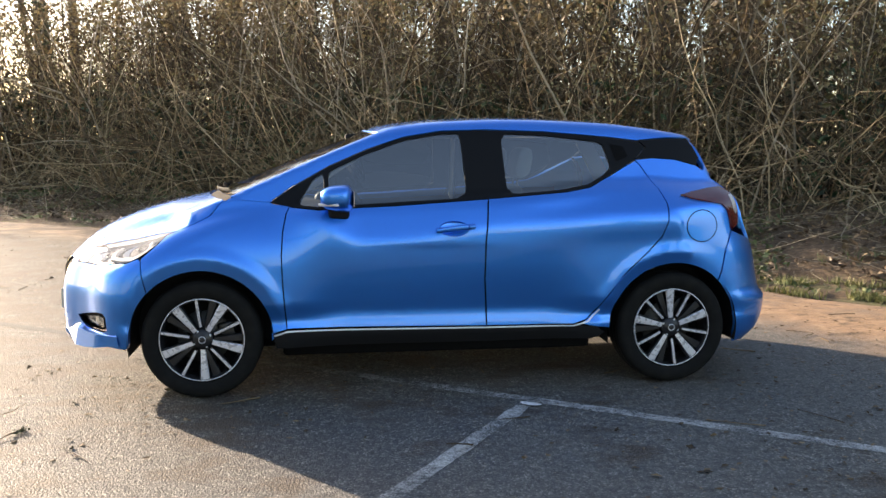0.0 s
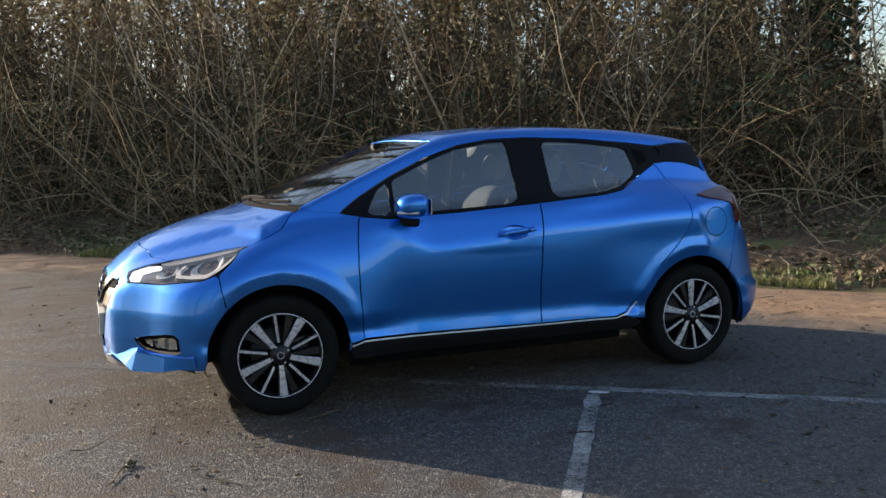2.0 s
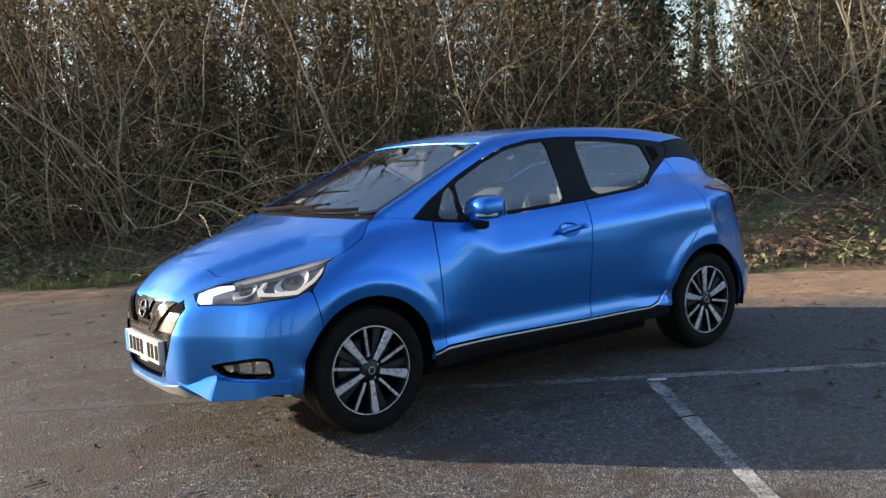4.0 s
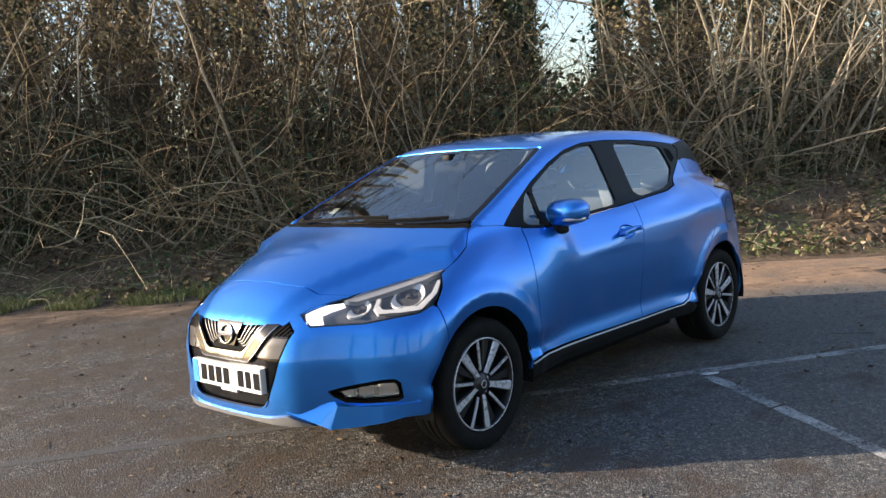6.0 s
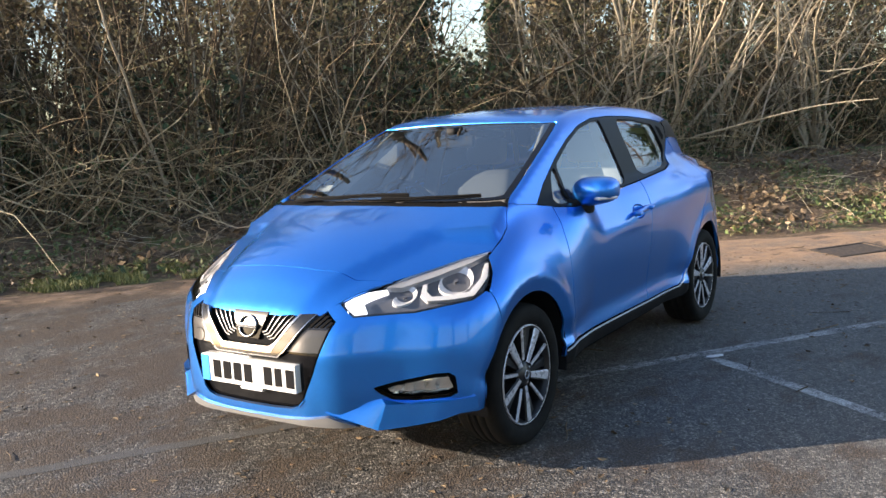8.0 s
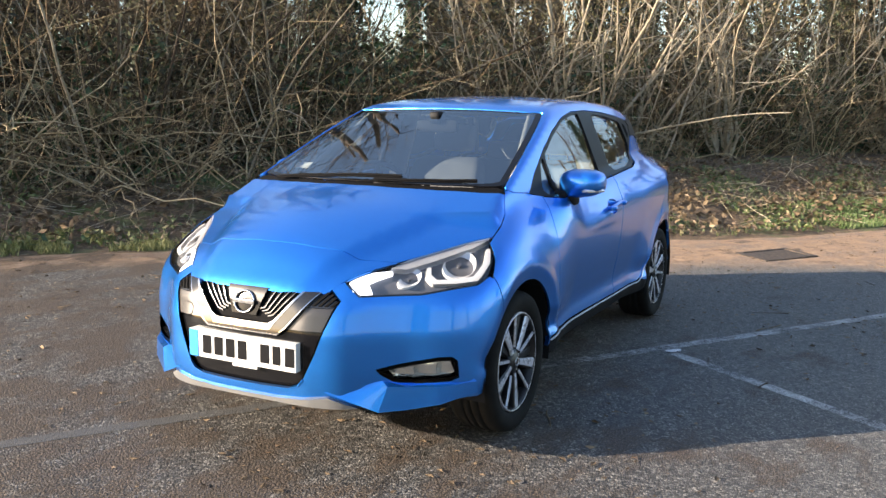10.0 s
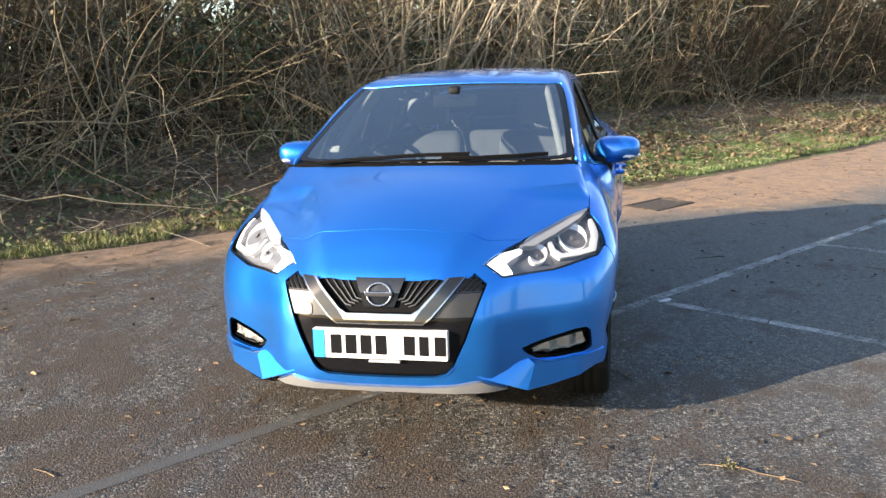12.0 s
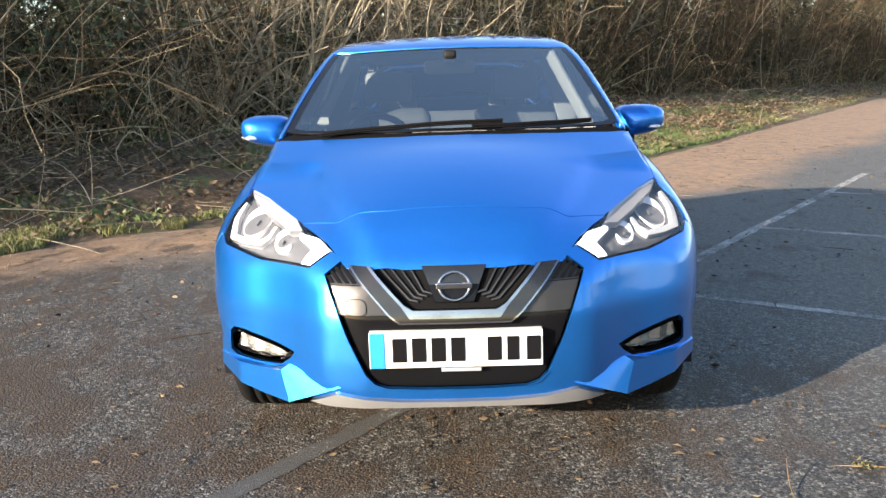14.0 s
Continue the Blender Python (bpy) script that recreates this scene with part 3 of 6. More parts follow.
blades("grass", 24000, -6.5, 3.0, 0.0, 0.7, 0.075, "yellow-green grass tufts at the asphalt edge", 2.2, -0.06, "grass_edge")


def coppice(u, v, n, fan, h, seed_lean=0.0):
    """Hazel stool: many stems fanning out from one foot."""
    a = rng.uniform(0, 6.283, n)
    z = verge_z(u, v) - 0.05
    base = np.tile(np.array(uv(u, v, z)), (n, 1)) + np.stack([np.cos(a) * 0.16, np.sin(a) * 0.16, 0 * a], 1)
    head = np.stack([np.cos(a) * fan + seed_lean, np.sin(a) * fan, np.ones(n)], 1) + rng.normal(0, 0.24, (n, 3))
    root = new("hazel_bush")
    root.location = uv(u, v, z)
    tagged(root, "bare tan hazel bush fanning out from its foot", "bush", "hazel bushes")
    p = grow(base - np.array(root.location), head, rng.uniform(0.5, 1.0, n) * h, 9, 0.15, rng.uniform(-0.02, 0.02, n))
    r = (0.55 if u < 3 else 0.9) * rng.uniform(0.018, 0.050, n)[:, None] * np.linspace(1, 0.3, 9)
    for i in range(n):
        b1, q1 = branches(p[i:i + 1], r[i:i + 1], 4, 0.25, 0.95, 0.5, 1.5, 6, 0.17, 0.0, 0.55)
        b2, q2 = branches(b1, q1, 1, 0.3, 0.95, 0.2, 0.7, 4, 0.16, 0.0, 0.8)
        vs, fs, k = [], [], 0
        for x, y in (tubes(p[i:i + 1], r[i:i + 1], 5), tubes(b1, q1), tubes(b2, q2)):
            vs.append(x)
            fs.append(y + k)
            k += len(x)
        quick_mesh("stem", np.concatenate(vs), np.concatenate(fs), M["hazel"]).parent = root
    return root


for u, v, n, fan, h in ((7.4, 9.0, 26, 0.6, 5.4), (9.2, 9.3, 18, 0.5, 5.2), (11.2, 9.0, 24, 0.35, 5.5), (14.6, 10.2, 22, 0.4, 5.0), (17.5, 9.8, 18, 0.5, 4.5), (5.9, 9.0, 13, 0.4, 4.6), (-1.3, 8.0, 5, 0.2, 4.6), (-5.0, 8.3, 16, 0.4, 4.6), (21.5, 10.2, 24, 0.5, 4.6)):
    coppice(u, v, n, fan, h)


# trees with ivy
def tree(u, v, h, r, ivy, seed, limbs=15):
    r_ = np.random.default_rng(seed)
    root = new("tree")
    z0 = verge_z(u, v) - 0.05
    root.location = uv(u, v, z0)
    tagged(root, "bare winter tree with ivy climbing its trunk" if ivy else "bare slender winter tree in the hedge", "tree", "trees behind the hedge")
    steps = 12
    t = np.linspace(0, 1, steps)
    lean = r_.normal(0, 0.04, 2)
    p = np.stack([lean[0] * h * t + 0.12 * np.sin(t * 5 + r_.uniform(0, 6)), lean[1] * h * t + 0.12 * np.cos(t * 4 + r_.uniform(0, 6)) - 0.1, h * t], 1)[None]
    p[0, 0, :2] *= 0.3
    rad = (r * (1 - 0.75 * t) * (1 + 0.5 * np.exp(-t * 18)))[None]
    vs, fs = tubes(p, rad, 9)
    tr = quick_mesh("trunk", vs, fs, M["trunk"])
    tr.parent = root
    b1, q1 = branches(p, rad, limbs, 0.15 if limbs > 9 else 0.5, 0.97, 1.2, 3.6, 8, 0.10, -0.02, 0.35)
    b2, q2 = branches(b1, q1, 5, 0.25, 0.95, 0.5, 1.6, 5, 0.14, 0.0, 0.6)
    b3, q3 = branches(b2, q2, 2, 0.3, 0.95, 0.2, 0.6, 4, 0.16, 0.0, 0.7)
    vs, fs, k = [], [], 0
    for a, b in (tubes(b1, q1), tubes(b2, q2), tubes(b3, q3)):
        vs.append(a)
        fs.append(b + k)
        k += len(a)
    cr = quick_mesh("crown", np.concatenate(vs), np.concatenate(fs), M["trunk"])
    cr.parent = root
    if ivy:
        n = int(1700 * ivy)
        tt = r_.uniform(0.0, 0.72, n)
        j = np.clip((tt * (steps - 1)).astype(int), 0, steps - 2)
        f = (tt * (steps - 1) - j)[:, None]
        c = p[0][j] * (1 - f) + p[0][j + 1] * f
        a = r_.uniform(0, 6.283, n)
        rr = r * (1 - 0.7 * tt) + np.abs(r_.normal(0, 0.16, n)) * (1.2 + 0.8 * np.sin(tt * 14 + seed))
        pos = c + np.stack([np.cos(a) * rr, np.sin(a) * rr, r_.normal(0, 0.05, n)], 1)
        iv = leaves("ivy", pos, 0.085, M["ivy"], "", category="")
        iv.parent = root
        for key in ("label", "category", "kind"):
            if key in iv:
                del iv[key]
    return root


FIXED = [(14.7, 40.6), (16.9, 36.2), (12.9, 27.2), (10.3, 30.5), (20.5, 30.0), (4.55, 14.0), (7.1, 14.6), (2.4, 14.2), (-3.9, 14.0)]
NEAR = [(-2.2, 14.6), (-0.2, 13.8), (1.85, 15.0), (3.4, 14.6), (8.4, 14.0), (9.8, 15.5), (11.5, 14.2), (13.6, 15.0), (16.2, 14.4), (19.0, 15.2), (22.0, 14.6), (-5.6, 15.0), (-7.4, 14.4), (-9.3, 15.2), (-12.6, 15.8)]
TREES = FIXED + NEAR
eye_u, eye_v = -2.3, -4.7
for u in np.arange(-34, 70, 2.6):
    for v in (19.0, 26.0, 34.0):
        a, b = u * (0.55 + v / 45) + rng.normal(0, 0.9), v + rng.normal(0, 1.8)
        way = (a - eye_u) / (b - eye_v)
        if in_gap(np.array([a]), np.array([b]))[0] or 0.385 < way < 0.49 or rng.uniform() < 0.25:
            continue
        if lit_way(np.array([a]), np.array([b]))[0] or abs(a) > 60:
            continue
        TREES.append((a, b))
# ivy-clad trees at the far end of the hedge
for u in np.arange(24, 62, 3.4):
    TREES.append((u + rng.normal(0, 0.8), 10.5 + rng.normal(0, 1.0)))
# trees across the car park, seen in the glass
for u in np.arange(-26, 27, 4.4):
    TREES.append((u + rng.normal(0, 1.0), -17 + rng.normal(0, 2.0)))
for i, (u, v) in enumerate(TREES):
    big = min(1.0, 0.5 + abs(v) / 50)
    close = len(FIXED) - 4 <= i < len(FIXED) + len(NEAR)
    ivied = 1.6 if i < len(FIXED) or (u > 22 and 0 < v < 13.5) else rng.choice([0, 0.5, 1.0, 1.4])
    if i == len(FIXED) - 4:
        ivied = 3.2
    tree(u, v, rng.uniform(11, 17) * big, rng.uniform(0.20, 0.30) if close else rng.uniform(0.13, 0.34) * big, ivied, 100 + i, 5 if -1.2 < u - (0.425 * v - 0.15) < 1.6 else 15)

# far end of the hedge, close beyond the car, stems darkened in colour for shade
n = 1500
u = rng.uniform(17, 62, n)
v = front(u) + rng.uniform(0.2, 3.5, n)
p = grow(uvz(u, v, ground_at(u, v)), np.stack([rng.normal(0, 0.3, n), rng.normal(0, 0.3, n), np.ones(n)], 1), rng.uniform(2.5, 6.0, n), 7, 0.14, rng.uniform(0, 0.03, n))
r = rng.uniform(0.010, 0.030, n)[:, None] * np.linspace(1, 0.3, 7)
b1, q1 = branches(p, r, 4, 0.25, 0.95, 0.5, 1.8, 5, 0.18, 0.02)
va, fa = tubes(p, r)
vb, fb = tubes(b1, q1)
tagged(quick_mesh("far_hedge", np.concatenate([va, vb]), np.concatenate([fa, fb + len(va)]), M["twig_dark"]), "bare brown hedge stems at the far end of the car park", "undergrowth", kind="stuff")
n = 60000
u = rng.uniform(17, 64, n)
v = front(u) + rng.uniform(0.6, 4.5, n)
z = 5.2 * rng.uniform(0, 1, n) ** 1.1
m = np.array([noise.noise((a * 0.5, b * 0.5, c * 0.6)) for a, b, c in zip(u, v, z)])
keep = m > rng.uniform(-0.4, 0.3, n)
u, v, z = u[keep], v[keep], z[keep]
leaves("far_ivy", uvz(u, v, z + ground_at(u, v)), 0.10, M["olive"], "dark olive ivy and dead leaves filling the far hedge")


# bits on the asphalt
def litter(n, size, mat, name, label):
    u, v = rng.uniform(-9, 14, n), rng.uniform(-4.5, 4.2, n)
    m = np.array([noise.noise((a * 0.6, b * 0.6, 9.0)) for a, b in zip(u, v)])
    keep = (m > rng.uniform(-0.4, 0.3, n)) & (v < edges(u) - 0.05)
    u, v = u[keep], v[keep]
    pos = uvz(u, v, np.full(len(u), 0.006))
    return leaves(name, pos, size, mat, label, 0.96, "litter")


litter(6500, 0.013, M["dry"], "leaf_fragments", "small dead leaf fragments strewn on asphalt")
litter(11000, 0.018, M["twig_dark"], "dark_debris", "dark crumbs of mud and bark on asphalt")
n = 130
u, v = rng.uniform(-6, 12, n), rng.uniform(-3.5, 3.6, n)
head = rng.normal(0, 1, (n, 3))
head[:, 2] = 0
p = grow(uvz(u, v, np.full(n, 0.008)), head, rng.uniform(0.05, 0.28, n), 5, 0.12, np.zeros(n))
p[..., 2] = 0.008
vs, fs = tubes(p, rng.uniform(0.002, 0.005, n)[:, None] * np.linspace(1, 0.5, 5))
tagged(quick_mesh("small_twigs", vs, fs, M["twig_dark"]), "thin broken twigs scattered on asphalt", "twigs", kind="stuff")
tw = grow(uvz(np.array([-1.28, -0.92, -0.93]), np.array([-2.10, -2.22, -2.2]), np.array([0.012, 0.012, 0.012])), np.array([(0.9, -0.2, 0.02), (-0.2, -1.0, 0.05), (0.3, 0.6, 0.12)]), np.array([0.20, 0.26, 0.12]), 7, 0.16, np.full(3, 0.01))
tw[..., 2] = np.maximum(tw[..., 2], 0.008)
rad_tw = np.array([0.003, 0.0034, 0.0026])[:, None] * np.linspace(1, 0.5, 7)
vs, fs = tubes(tw[1:], rad_tw[1:], 5)
tagged(quick_mesh("fallen_branch", vs, fs, M["twig_dark"]), "small forked brown branch lying on the asphalt", "branch")
vs, fs = tubes(tw[:1], rad_tw[:1], 5)
tagged(quick_mesh("fallen_twig", vs, fs, M["twig_dark"]), "thin brown twig lying on the asphalt", "twig")
tp = uvz(-0.92 + rng.normal(0, 0.011, 60), -2.2 + rng.normal(0, 0.02, 60), np.abs(rng.normal(0.006, 0.006, 60)) + 0.005)
leaves("moss_clump", tp, 0.008, M["olive"], "small olive moss clump caught on a branch", 0.2, "moss")

# ---- the car ----
def curve(xs, ys):
    """Smooth monotone interpolation through a few knots."""
    xs, ys = np.array(xs, float), np.array(ys, float)
    h, d = np.diff(xs), np.diff(ys) / np.diff(xs)
    m = np.zeros(len(xs))
    m[1:-1] = np.where(d[:-1] * d[1:] > 0, 2 * d[:-1] * d[1:] / np.where(np.abs(d[:-1] + d[1:]) < 1e-9, 1e-9, d[:-1] + d[1:]), 0)
    m[0], m[-1] = d[0], d[-1]

    def exact(x):
        x = np.clip(x, xs[0], xs[-1])
        i = np.clip(np.searchsorted(xs, x) - 1, 0, len(h) - 1)
        t = (x - xs[i]) / h[i]
        return ((1 + 2 * t) * (1 - t) ** 2 * ys[i] + t * (1 - t) ** 2 * h[i] * m[i] + t * t * (3 - 2 * t) * ys[i + 1] + t * t * (t - 1) * h[i] * m[i + 1])
    gx = np.linspace(xs[0], xs[-1], 1200)
    gy = exact(gx)
    return lambda x: np.interp(x, gx, gy)


def smax(a, b, k):
    h = np.maximum(k - np.abs(a - b), 0) / k
    return np.maximum(a, b) + h * h * k / 4


def smin(a, b, k):
    return -smax(-a, -b, k)


def sstep(a, b, x):
    t = np.clip((x - a) / (b - a), 0, 1)
    return t * t * (3 - 2 * t)


WB, RIDE = 1.2625, 0.31
half_w = curve([-2.1, -1.9, -1.6, -1.26, -0.85, -0.3, 0.4, 0.9, 1.26, 1.6, 1.85, 2.0], [0.82, 0.845, 0.862, 0.868, 0.858, 0.850, 0.855, 0.862, 0.862, 0.842, 0.805, 0.775])
crease = curve([-2.0, -0.9, -0.75, -0.58, -0.42, -0.2, 0.1, 0.6, 1.0, 1.33, 1.7], [0.99, 0.985, 0.945, 0.87, 0.815, 0.825, 0.868, 0.922, 0.955, 0.962, 0.945])
wing_top = curve([-2.0, -1.4, -0.9, -0.5], [0.72, 0.74, 0.765, 0.78])
low_d = curve([0.15, 0.22, 0.30, 0.345, 0.40, 0.50, 0.7, 1.4], [-0.10, -0.055, -0.022, -0.016, -0.030, -0.004, 0.0, 0.0])
door_d = curve([0.15, 0.24, 0.30, 0.33, 0.37, 0.43, 0.50, 0.60, 0.70, 0.80, 1.4], [-0.14, -0.088, -0.052, -0.037, -0.040, -0.048, -0.037, -0.019, -0.006, 0.0, 0.0])
front_z = curve([0.12, 0.2, 0.27, 0.34, 0.42, 0.52, 0.60, 0.66, 0.70, 0.76, 0.9], [-1.98, -2.035, -2.07, -2.085, -2.09, -2.09, -2.075, -2.06, -2.045, -2.0, -1.9])
front_y = curve([0, 0.26, 0.35, 0.40, 0.455, 0.515, 0.6, 0.7, 0.76, 0.82, 0.9], [0, 0.008, 0.028, 0.048, 0.09, 0.145, 0.215, 0.285, 0.335, 0.41, 0.58])
rear_z = curve([0.15, 0.22, 0.28, 0.38, 0.455, 0.50, 0.56, 0.72, 0.85, 1.0, 1.08, 1.2], [1.78, 1.86, 1.925, 1.96, 1.965, 1.93, 1.915, 1.88, 1.83, 1.775, 1.72, 1.6])
rear_y = curve([0, 0.4, 0.5, 0.6, 0.68, 0.74, 0.80, 0.86], [0, 0.012, 0.028, 0.06, 0.10, 0.15, 0.25, 0.5])
hood_z = curve([-2.1, -2.05, -2.0, -1.93, -1.8, -1.6, -1.4, -1.2, -1.05, -0.8, 0.0, 0.7, 0.95, 1.12, 1.3, 1.45, 1.6, 1.75, 1.95], [0.655, 0.71, 0.75, 0.80, 0.868, 0.942, 0.991, 1.020, 1.036, 1.048, 1.07, 1.10, 1.16, 1.195, 1.195, 1.17, 1.12, 1.04, 0.9])
hood_c = curve([-2.1, -1.95, -1.77, -1.38, -1.03, 0, 1.0, 1.5], [0.30, 0.36, 0.37, 0.215, 0.09, 0.06, 0.02, 0.05])
ridge_y = curve([-2.05, -1.7, -1.35, -1.0], [0.24, 0.40, 0.52, 0.60])
belt_y = curve([-1.25, -0.95, -0.5, 0, 0.8, 1.1, 1.4, 1.8], [0.695, 0.718, 0.742, 0.752, 0.747, 0.728, 0.684, 0.55])
roof_z = curve([-0.7, -0.45, -0.2, 0.0, 0.4, 0.9, 1.25, 1.45, 1.6], [1.34, 1.395, 1.438, 1.458, 1.472, 1.456, 1.420, 1.388, 1.36])
wind_x = curve([0.95, 1.05, 1.2, 1.3, 1.38, 1.43, 1.5], [-1.50, -1.25, -0.885, -0.635, -0.43, -0.31, -0.10])
wind_c = curve([1.0, 1.38], [0.34, 0.31])
back_x = curve([0.95, 1.1, 1.2, 1.3, 1.36, 1.45], [1.72, 1.66, 1.61, 1.555, 1.525, 1.48])


def solid(x, y, z):
    """Signed body surface of the whole car: below zero inside."""
    a = np.abs(y)
    dz = z - crease(x)
    fold = 0.5 * (dz + np.sqrt(dz * dz + 0.0008)) - 0.004
    wz = z - wing_top(x)
    roll = 0.5 * (wz + np.sqrt(wz * wz + 0.012)) - 0.012
    fore = sstep(-0.55, -0.95, x)
    aft = sstep(0.6, 1.1, x)
    tumble = fore * (0.30 * roll + 1.35 * roll * roll) + (1 - fore) * ((0.48 + 0.12 * aft + 0.45 * sstep(1.1, 1.45, x)) * fold + 3.2 * aft * fold * fold)
    hollow = 0.010 * sstep(0.25, 0.75, x) * sstep(1.3, 1.1, x) * np.exp(-((dz - 0.05) / 0.05) ** 2)
    shoulder = 0.012 * sstep(0.2, 1.0, x) * np.exp(-((dz + 0.06) / 0.08) ** 2)
    door = np.minimum(sstep(0.40, 0.75, np.abs(x + WB)), sstep(0.40, 0.75, np.abs(x - WB))) * (np.abs(x) < WB)
    side = half_w(x) + low_d(z) * (1 - door) + door_d(z) * door - tumble - hollow + shoulder
    for cx in (-WB, WB):
        r = np.hypot(x - cx, z - RIDE)
        side = side + 0.010 * sstep(0.50, 0.425, r) - 0.30 * np.maximum(0.422 - r, 0) * (r > 0.30)
    fc = front_z(z) + front_y(a)
    top = hood_z(x) - hood_c(x) * a * a + (0.025 * sstep(0.045, -0.045, a - ridge_y(x)) - 0.007) * sstep(-0.9, -1.15, x)
    low = smax(a - side, z - top, 0.075)
    low = smax(low, (fc - x) * 0.75, 0.06)
    low = smax(low, (x - (rear_z(z) - rear_y(a))) * 0.75, 0.06)
    low = np.maximum(low, 0.17 - z)
    cab = smax(a - (belt_y(x) - 0.40 * (z - 1.0) - 0.12 * np.maximum(z - 1.2, 0) ** 2), z - (roof_z(x) - 0.085 * a * a), 0.07)
    cab = smax(cab, (wind_x(z) + wind_c(z) * a * a - x) * 0.42, 0.02)
    cab = smax(cab, (x - (back_x(z) - 0.22 * a * a)) * 0.8, 0.03)
    cab = np.maximum(cab, 0.8 - z)
    return smin(low, cab, 0.025)


def cast(o, d, reach=3.0):
    """Meets rays that come from outside with the body."""
    o, d = np.asarray(o, float), np.asarray(d, float)
    ts = np.linspace(0, reach, 56)
    lo = np.zeros(len(o))
    hi = np.full(len(o), reach)
    found = np.zeros(len(o), bool)
    for t0, t1 in zip(ts[:-1], ts[1:]):
        q = o + d * t1
        hit = (solid(q[:, 0], q[:, 1], q[:, 2]) < 0) & ~found
        lo[hit], hi[hit] = t0, t1
        found |= hit
    for _ in range(18):
        mid = (lo + hi) / 2
        q = o + d * mid[:, None]
        ins = solid(q[:, 0], q[:, 1], q[:, 2]) < 0
        hi, lo = np.where(ins, mid, hi), np.where(ins, lo, mid)
    return o + d * hi[:, None]


def slope(p, e=0.004):
    g = np.stack([solid(*(p + e * np.eye(3)[i]).T) - solid(*(p - e * np.eye(3)[i]).T) for i in range(3)], 1)
    return g / np.maximum(np.linalg.norm(g, axis=1, keepdims=True), 1e-9)


AX = {"front": (-1.15, 0.0), "rear": (1.1, 0.0)}


def to_space(kind, p):
    p = np.asarray(p, float)
    if kind == "side":
        return np.stack([p[:, 0], p[:, 2]], 1)
    if kind == "top":
        return p[:, :2].copy()
    if kind == "polar":
        return np.stack([p[:, 0], np.arctan2(p[:, 2] - 0.7, -p[:, 1])], 1)
    c = AX[kind]
    return np.stack([np.arctan2(p[:, 1], (c[0] - p[:, 0]) * (1 if kind == "front" else -1)) * 0.9, p[:, 2]], 1)


def from_space(kind, q):
    q = np.asarray(q, float)
    n = len(q)
    one, nil = np.ones(n), np.zeros(n)
    if kind == "side":
        return cast(np.stack([q[:, 0], -1.3 * one, q[:, 1]], 1), np.tile((0, 1.0, 0), (n, 1)), 1.3)
    if kind == "top":
        return cast(np.stack([q[:, 0], q[:, 1], 1.8 * one], 1), np.tile((0, 0, -1.0), (n, 1)), 1.6)
    if kind == "polar":
        d = np.stack([nil, -np.cos(q[:, 1]), np.sin(q[:, 1])], 1)
        return cast(np.stack([q[:, 0], nil, 0.7 * one], 1) + d * 1.5, -d, 1.5)
    c = AX[kind]
    s = -1 if kind == "front" else 1
    phi = q[:, 0] / 0.9
    d = np.stack([s * np.cos(phi), np.sin(phi), nil], 1)
    return cast(np.stack([c[0] * one, nil, q[:, 1]], 1) + d * 1.6, -d, 1.6)


def dense(pts, step=0.02, closed=True):
    """More points along a polyline."""
    pts = [np.array(q, float) for q in pts]
    out = []
    ends = pts[1:] + ([pts[0]] if closed else [])
    for a, b in zip(pts, ends):
        k = max(1, int(np.linalg.norm(b - a) / step))
        out += [a + (b - a) * i / k for i in range(k)]
    if not closed:
        out.append(pts[-1])
    return np.array(out)


def rounded(pts, n=5, amount=0.25):
    """Corner-cut polygon."""
    pts = np.array(pts, float)
    for _ in range(n):
        nxt = np.roll(pts, -1, 0)
        pts = np.stack([pts * (1 - amount) + nxt * amount, pts * amount + nxt * (1 - amount)], 1).reshape(-1, pts.shape[1])
    return pts


def arc(cx, cz, r, a0, a1, n=24):
    return [(cx + r * math.cos(radians(a0 + (a1 - a0) * i / n)), cz + r * math.sin(radians(a0 + (a1 - a0) * i / n))) for i in range(n + 1)]


def inside(q, poly):
    x, y = q[:, 0], q[:, 1]
    res = np.zeros(len(q), bool)
    px, py = poly[:, 0], poly[:, 1]
    for i in range(len(poly)):
        x1, y1, x2, y2 = px[i - 1], py[i - 1], px[i], py[i]
        c = (y1 > y) != (y2 > y)
        res ^= c & (x < (x2 - x1) * (y - y1) / (y2 - y1 + 1e-12) + x1)
    return res


def near(q, poly, d):
    best = np.full(len(q), 9.0)
    for i in range(len(poly)):
        best = np.minimum(best, np.hypot(q[:, 0] - poly[i, 0], q[:, 1] - poly[i, 1]))
    return best < d


